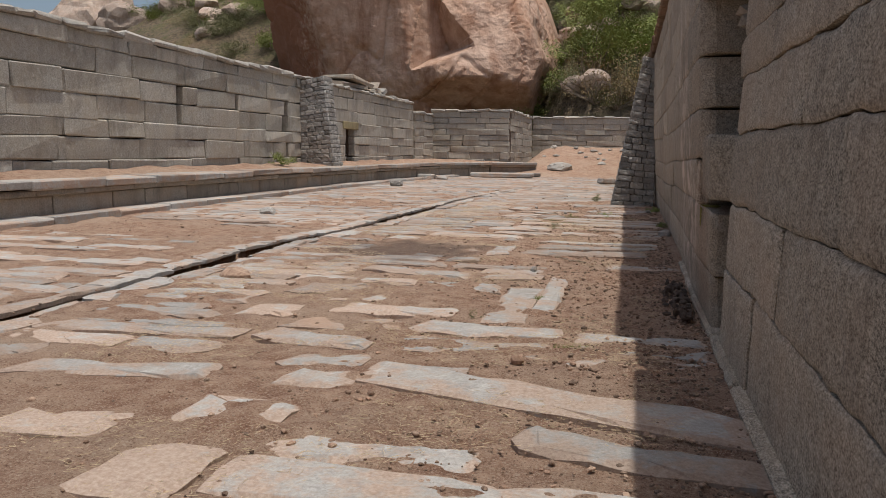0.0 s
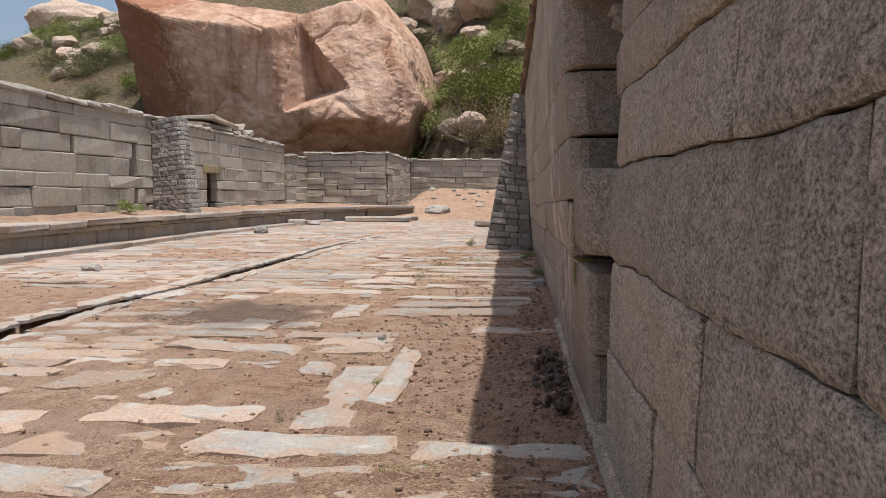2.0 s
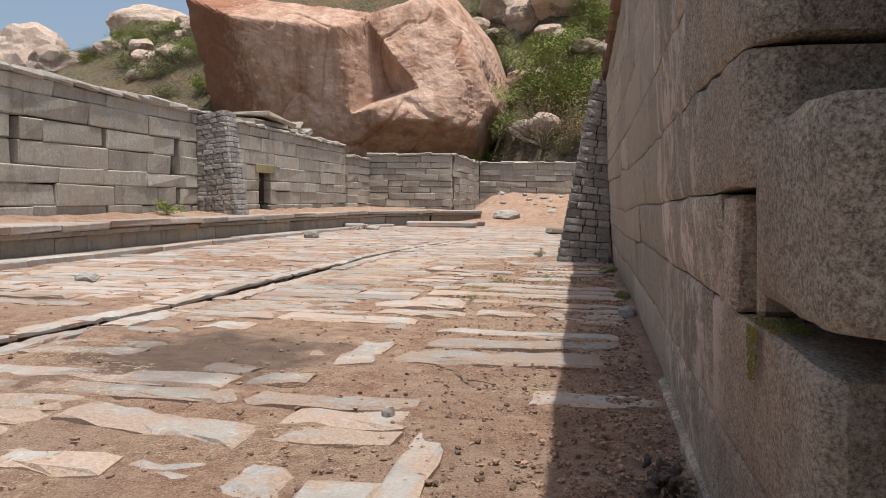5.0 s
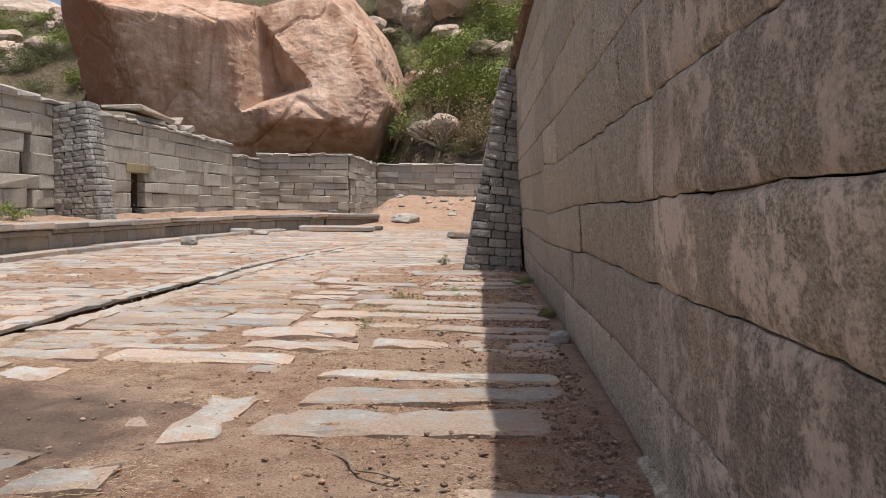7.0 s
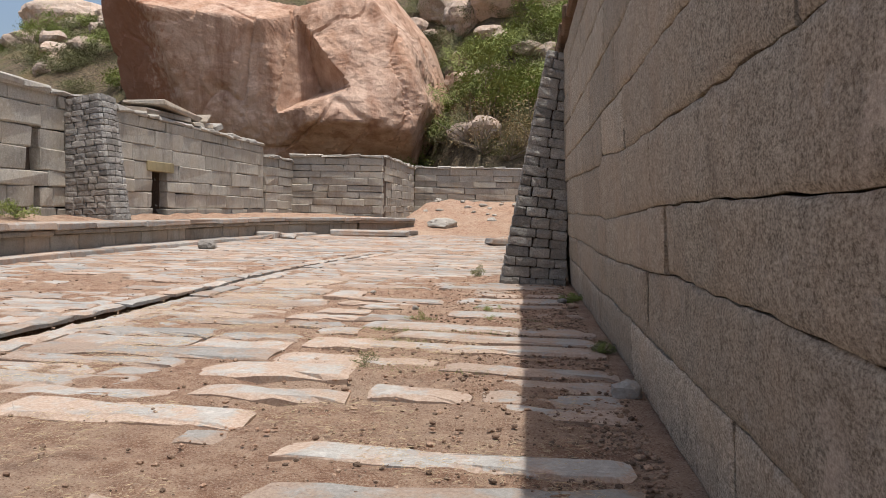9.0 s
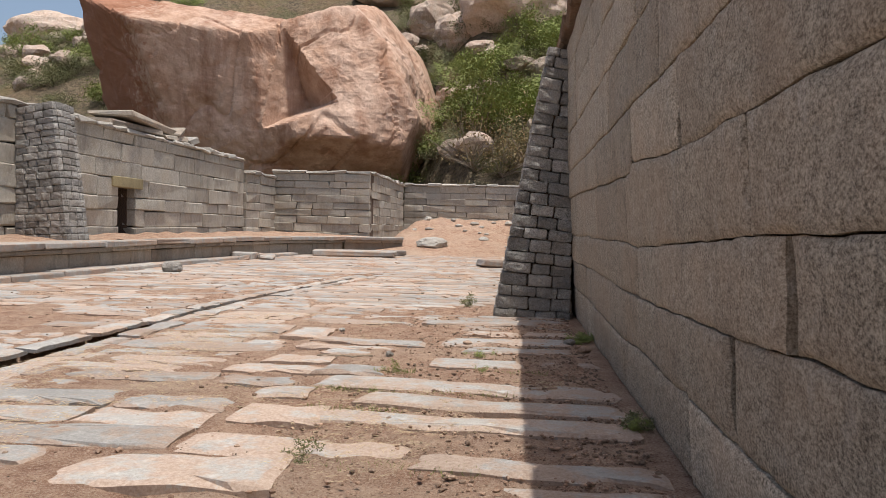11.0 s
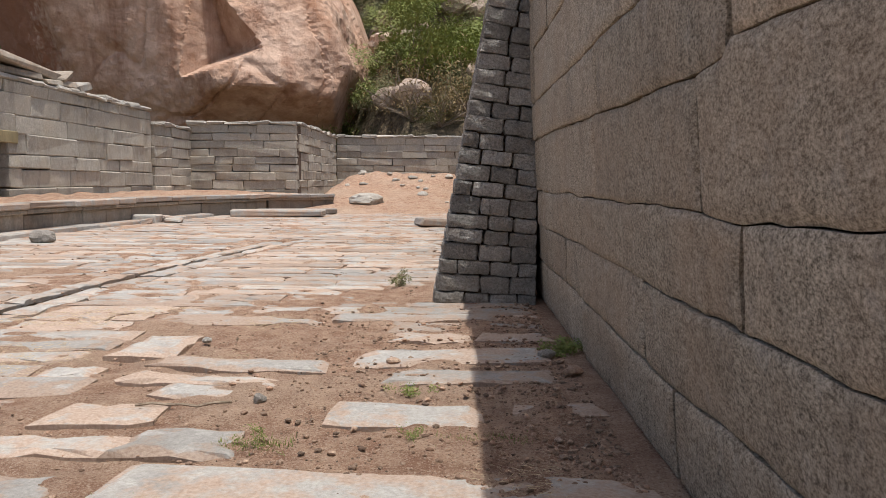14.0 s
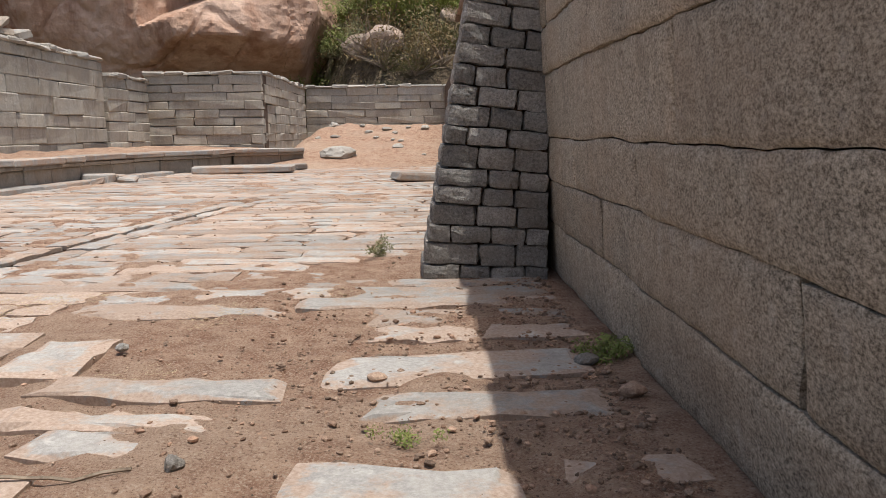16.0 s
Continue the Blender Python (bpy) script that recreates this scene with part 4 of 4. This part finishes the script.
for k, (x, y) in enumerate(spots):
    s = r_p.choice((0.004, 0.005, 0.006, 0.006, 0.007, 0.008, 0.010, 0.013, 0.02)) * r_p.uniform(0.7, 1.2)
    m = Matrix.Translation((x, y, max(spot_z[k], 0.004) + s * 0.3)) @ Matrix.Rotation(r_p.uniform(0, 6), 4, "Z") @ Matrix.Diagonal((s * r_p.uniform(1, 1.7), s, s * 0.7, 1))
    heap.add(shapes[k % 14], m)
tagged(mesh_object("pebbles", heap.v, heap.f, PEBBLE), "scattered brown pebbles and clods", "pebbles", kind="stuff")

# dry straw, lying in drifts
sv, sf = [], []
for k in range(52000):
    y = r_p.uniform(0, 20)
    x = r_p.uniform(-4.2, 0.6)
    if float(value_noise(np.array(x * 1.3), np.array(y * 1.3))) < 0.09 + 0.12 * max(0.0, (y - 10) / 20):
        continue
    a = r_p.uniform(0, math.pi)
    ln = r_p.uniform(0.006, 0.026)
    d = Vector((math.cos(a), math.sin(a), r_p.uniform(-0.15, 0.15))) * ln
    p = Vector((x, y, 0.016 + r_p.uniform(0.0, 0.012) + max(0.0, height_at(x, y))))
    w = Vector((-math.sin(a), math.cos(a), 0)) * r_p.uniform(0.0008, 0.0017)
    u = Vector((0, 0, 0.002))
    n = len(sv)
    sv += [p - d - w, p - d + w, p - d + u, p + d - w, p + d + w, p + d + u]
    sf += [(n, n + 2, n + 5, n + 3), (n + 2, n + 1, n + 4, n + 5)]
tagged(mesh_object("straw", sv, sf, STRAW), "dry straw strewn over the paving", "straw", kind="stuff")


def stick(x, y, ang, length):
    pts = [Vector((x + math.cos(ang + 0.1 * math.sin(i * 1.3)) * length * i / 6, y + math.sin(ang + 0.1 * math.sin(i * 1.3)) * length * i / 6, 0.022 + 0.01 * (i % 2))) for i in range(7)]
    side = Vector((-math.sin(ang), math.cos(ang), 0))
    up = Vector((0, 0, 1))
    v = [p + (side * math.cos(a) + up * math.sin(a)) * 0.008 for p in pts for a in (0, 1.57, 3.14, 4.71)]
    f = [(4 * i + j, 4 * i + (j + 1) % 4, 4 * i + 4 + (j + 1) % 4, 4 * i + 4 + j) for i in range(6) for j in range(4)]
    tagged(mesh_object("stick", v, f, TWIG), "thin dry crooked stick on the earth", "stick")


stick(-0.62, 9.0, -0.9, 0.62)
stick(-1.75, 16.45, 0.05, 0.55)


def weed(x, y, size, material, count, seed, label, z=0.0):
    r = random.Random(seed)
    v, f, cs = leaf_cloud(r, count * 4, 0.085, 0.2, 9)
    ob = new("weed")
    tagged(ob, label, "weed")
    heap = Heap()
    branches(heap, r, cs, 0.02)
    mesh_object("stem", heap.v, heap.f, TWIG, ob)
    mesh_object("foliage", v, f, material, ob)
    ob.location, ob.scale = (x, y, z), (size, size, size)


weed(-0.55, 21.9, 0.15, LEAF_DULL, 140, 1, "small dark weed growing between slabs")
weed(-0.13, 16.75, 0.09, LEAF_BRIGHT, 90, 2, "small green weed in bare earth")
weed(0.94, 17.95, 0.14, LEAF_BRIGHT, 260, 3, "low green weed at the wall's foot")
weed(0.95, 14.1, 0.11, LEAF_DULL, 260, 4, "low green weed at the wall's foot")
weed(0.98, 14.0, 0.08, LEAF_BRIGHT, 160, 5, "low green weed at the wall's foot")
weed(-1.0, 13.1, 0.10, LEAF_DULL, 90, 6, "small green weed between slabs")
weed(-0.1, 15.9, 0.07, LEAF_BRIGHT, 70, 7, "small green weed between slabs")
weed(-0.9, 15.75, 0.08, LEAF_BRIGHT, 70, 8, "small green weed between slabs")
weed(-11.6, 24.6, 0.35, LEAF_BRIGHT, 200, 9, "green weed on the terrace", 0.85)
weed(-0.95, 4.9, 0.05, LEAF_DULL, 60, 10, "small green weed between slabs")

# green grass in the joints
gv, gf = [], []
for k in range(1300):
    line = r_p.choice(((-1.0, 0.2, 14.95), (-1.3, -0.6, 14.3), (-0.55, -0.45, 5.9), (-1.4, -0.9, 15.0), (-0.9, 0.0, 13.0), (0.0, 0.5, 15.9), (-1.1, -0.7, 15.8), (-0.2, 0.1, 4.0)))
    x, y = r_p.uniform(line[0], line[1]), line[2] + r_p.gauss(0, 0.05)
    h = r_p.uniform(0.0, 0.03)
    a = r_p.uniform(0, 6.3)
    p, w, t = Vector((x, y, 0.0)), Vector((math.cos(a), math.sin(a), 0)) * 0.003, Vector((r_p.gauss(0, .02), r_p.gauss(0, .02), h + 0.02))
    n = len(gv)
    gv += [p - w, p + w, p + t]
    gf.append((n, n + 1, n + 2))
tagged(mesh_object("grass", gv, gf, LEAF_BRIGHT), "short green grass growing in the joints", "grass", kind="stuff")

# ---- paving ----
paving = new("pavement")
tagged(paving, "worn paving of long grey stone slabs sunk in earth", "paving", kind="structure")
r_f = random.Random(15)
# left, right, front at the left, front at the right, depth
SLABS_A = [(-1.33, 0.95, 2.80, 2.25, 0.48), (-0.26, 0.95, 1.96, 1.72, 0.32), (-2.0, -1.5, 1.0, 1.05, 0.6), (-1.8, -1.3, 2.62, 2.65, 0.38), (-3.6, -2.2, 2.4, 2.65, 0.3),
           (-2.9, -2.2, 1.5, 1.6, 0.38), (-1.37, -0.15, 4.24, 4.16, 0.42), (-1.4, -0.2, 3.64, 3.65, 0.46), (-2.24, -1.12, 4.75, 4.8, 0.42), (-2.4, -1.45, 4.14, 4.2, 0.4),
           (-3.0, -2.3, 5.55, 5.65, 0.6), (-2.55, -1.18, 5.31, 5.36, 0.35), (-2.75, -1.4, 7.2, 6.85, 0.38), (-1.27, -0.93, 6.3, 6.2, 0.38), (-2.0, -1.37, 3.04, 3.1, 0.32)]
SLABS_B = [(-1.34, -0.65, 2.98, 3.05, 0.26), (-2.45, -1.5, 3.7, 3.57, 0.33), (-3.0, -2.5, 4.5, 4.56, 0.45), (-1.16, 0.66, 9.25, 9.38, 0.52), (-1.0, 0.8, 9.95, 10.15, 0.38),
           (-1.02, 0.8, 10.74, 10.6, 0.3), (-2.1, -1.72, 9.42, 9.35, 0.34), (-3.5, -2.95, 10.48, 10.47, 0.45), (-2.0, -1.55, 8.29, 8.35, 0.35), (-1.98, -0.88, 11.93, 11.88, 0.3),
           (-2.18, -1.02, 12.45, 12.56, 0.55), (-1.3, 0.98, 14.0, 13.75, 0.32), (-0.4, 0.98, 12.98, 12.88, 0.28), (-0.82, -0.08, 12.06, 11.95, 0.36), (-1.45, 1.0, 15.06, 14.9, 0.45)]
SLABS_C = [(-1.02, 1.0, 14.48, 14.3, 0.36), (-1.76, -1.12, 13.86, 13.86, 0.5), (-1.82, -1.38, 14.6, 14.6, 0.38), (-2.2, -1.55, 16.1, 16.1, 0.42), (-0.62, 0.28, 16.13, 16.05, 0.42),
           (-1.8, -0.93, 16.7, 16.6, 0.3), (-2.5, -2.0, 17.75, 17.8, 0.8), (-0.44, 0.8, 17.05, 17.05, 0.36), (-0.62, 0.84, 17.55, 17.68, 0.5), (-2.45, -1.48, 15.6, 15.65, 0.3),
           (-2.75, -1.12, 19.26, 19.1, 0.42), (-2.07, -0.76, 17.45, 17.3, 0.3), (-1.6, -0.95, 15.65, 15.6, 0.4), (0.42, 1.0, 16.3, 16.35, 0.24), (-2.15, -1.0, 17.05, 16.9, 0.25)]
LONG = [(-0.87, -0.50, 4.72, 6.5), (-0.50, -0.30, 5.15, 7.5), (-1.60, -1.28, 9.1, 10.1)]
taken = []
near_count = 0
rest = Heap()
rest_rim = []


def lay(outline, z, near, thick=0.13, dusty=True):
    global near_count
    cx, cyy = sum(p[0] for p in outline) / len(outline), sum(p[1] for p in outline) / len(outline)
    piece = ragged_slab([(p[0] - cx, p[1] - cyy) for p in outline], thick, r_f)
    third = len(piece[0]) // 3
    rim = [0.0] * third + [1.0 if dusty else 0.0] * (2 * third)
    m = Matrix.Translation((cx, cyy, z)) @ Euler((r_f.gauss(0, 0.005), r_f.gauss(0, 0.004), 0)).to_matrix().to_4x4()
    if near and near_count < 300:
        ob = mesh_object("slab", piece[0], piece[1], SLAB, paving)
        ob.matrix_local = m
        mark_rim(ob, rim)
        near_count += 1
    else:
        rest.add(piece, m)
        rest_rim.extend(rim)


for xl, xr, ya, yb, dep in SLABS_A + SLABS_B + SLABS_C:
    taken.append((xl - 0.03, xr + 0.03, min(ya, yb) - 0.03, max(ya, yb) + dep + 0.03))
    lay([(xl, ya), (xr, yb), (xr - 0.02, yb + dep), (xl + 0.06, ya + dep)], 0.026 + r_f.uniform(-0.006, 0.008), True)
for xl, xr, ya, yb in LONG:
    taken.append((xl - 0.03, xr + 0.03, ya - 0.03, yb + 0.03))
    lay([(xl, ya), (xr, ya + 0.05), (xr, yb), (xl, yb)], 0.026, True)
# bare patches of earth
bare = [(-0.3, 0.95, 4.6, 9.2), (-1.1, 0.95, 8.0, 9.25), (-1.2, 0.9, 0.2, 1.7), (-3.6, -2.2, 8.4, 10.0), (-1.2, 0.9, 11.15, 11.7), (-1.3, 0.0, 3.3, 3.55), (-9.8, -5.2, 6, 12.5), (-8, -5.6, 17.5, 20)]
# stones edging the long crack
for side in (-1, 1):
    y = 3.0
    while y < 29.0:
        ln = r_f.uniform(0.7, 1.7)
        gap = (0.085 + 0.10 * abs(math.sin(y * 0.45 + 1.1))) * (1.0 if y < 15 else 0.7) + r_f.uniform(-0.02, 0.02)
        w = r_f.uniform(0.22, 0.34)
        xa, xb = float(crack_x(y)) + side * gap, float(crack_x(y + ln)) + side * gap
        lay([(xa, y), (xb, y + ln - 0.03), (xb + side * w, y + ln - 0.03), (xa + side * w, y)], 0.024 + r_f.uniform(-0.012, 0.014), y < 20, 0.06, False)
        y += ln
y = -2.0
while y < 46:
    dep = r_f.uniform(0.26, 0.46)
    x = -9.85 + r_f.uniform(-0.3, 0.3)
    keep = 0.9 if y < 8 else 0.94 if y < 13 else 0.98
    while x < 0.7:
        ln = r_f.uniform(0.7, 2.4)
        x1 = min(x + ln, 0.97)
        c = float(crack_x(y))
        if y < 29.5 and x < c + 0.42 and x1 > c - 0.42:
            if c - 0.42 - x > 0.35:
                x1 = c - 0.42
            else:
                x = c + 0.42
                continue
        inside = [t[1] for t in taken if t[0] <= x < t[1] and y < t[3] and y + dep > t[2]]
        if inside:
            x = max(inside) + 0.02
            continue
        mx, my = (x + x1) / 2, y + dep / 2
        clash = any(x < t[1] and x1 > t[0] and y < t[3] and y + dep > t[2] for t in taken)
        empty = any(b[0] < mx < b[1] and b[2] < my < b[3] for b in bare) and r_f.random() < 0.75
        near_right = x1 - 0.35
        if clash:
            for t in taken:
                if y < t[3] and y + dep > t[2] and x < t[0] < x1:
                    near_right = min(near_right, t[0] - 0.04)
            if near_right - x > 0.35 and not any(x < t[1] and near_right > t[0] and y < t[3] and y + dep > t[2] for t in taken):
                x1, clash = near_right, False
        if not clash and not empty and r_f.random() < keep and not (y > 20.3 and y < 21.7 and x1 > -0.2):
            s = r_f.uniform(-0.05, 0.05)
            lay([(x + 0.02, y), (x1 - 0.02, y + s), (x1 - 0.02, y + dep + s), (x + 0.02, y + dep)], 0.017 + r_f.uniform(-0.010, 0.010), x > -4.4 and y < 21)
        x = x1
    y += dep + r_f.uniform(0.02, 0.06)
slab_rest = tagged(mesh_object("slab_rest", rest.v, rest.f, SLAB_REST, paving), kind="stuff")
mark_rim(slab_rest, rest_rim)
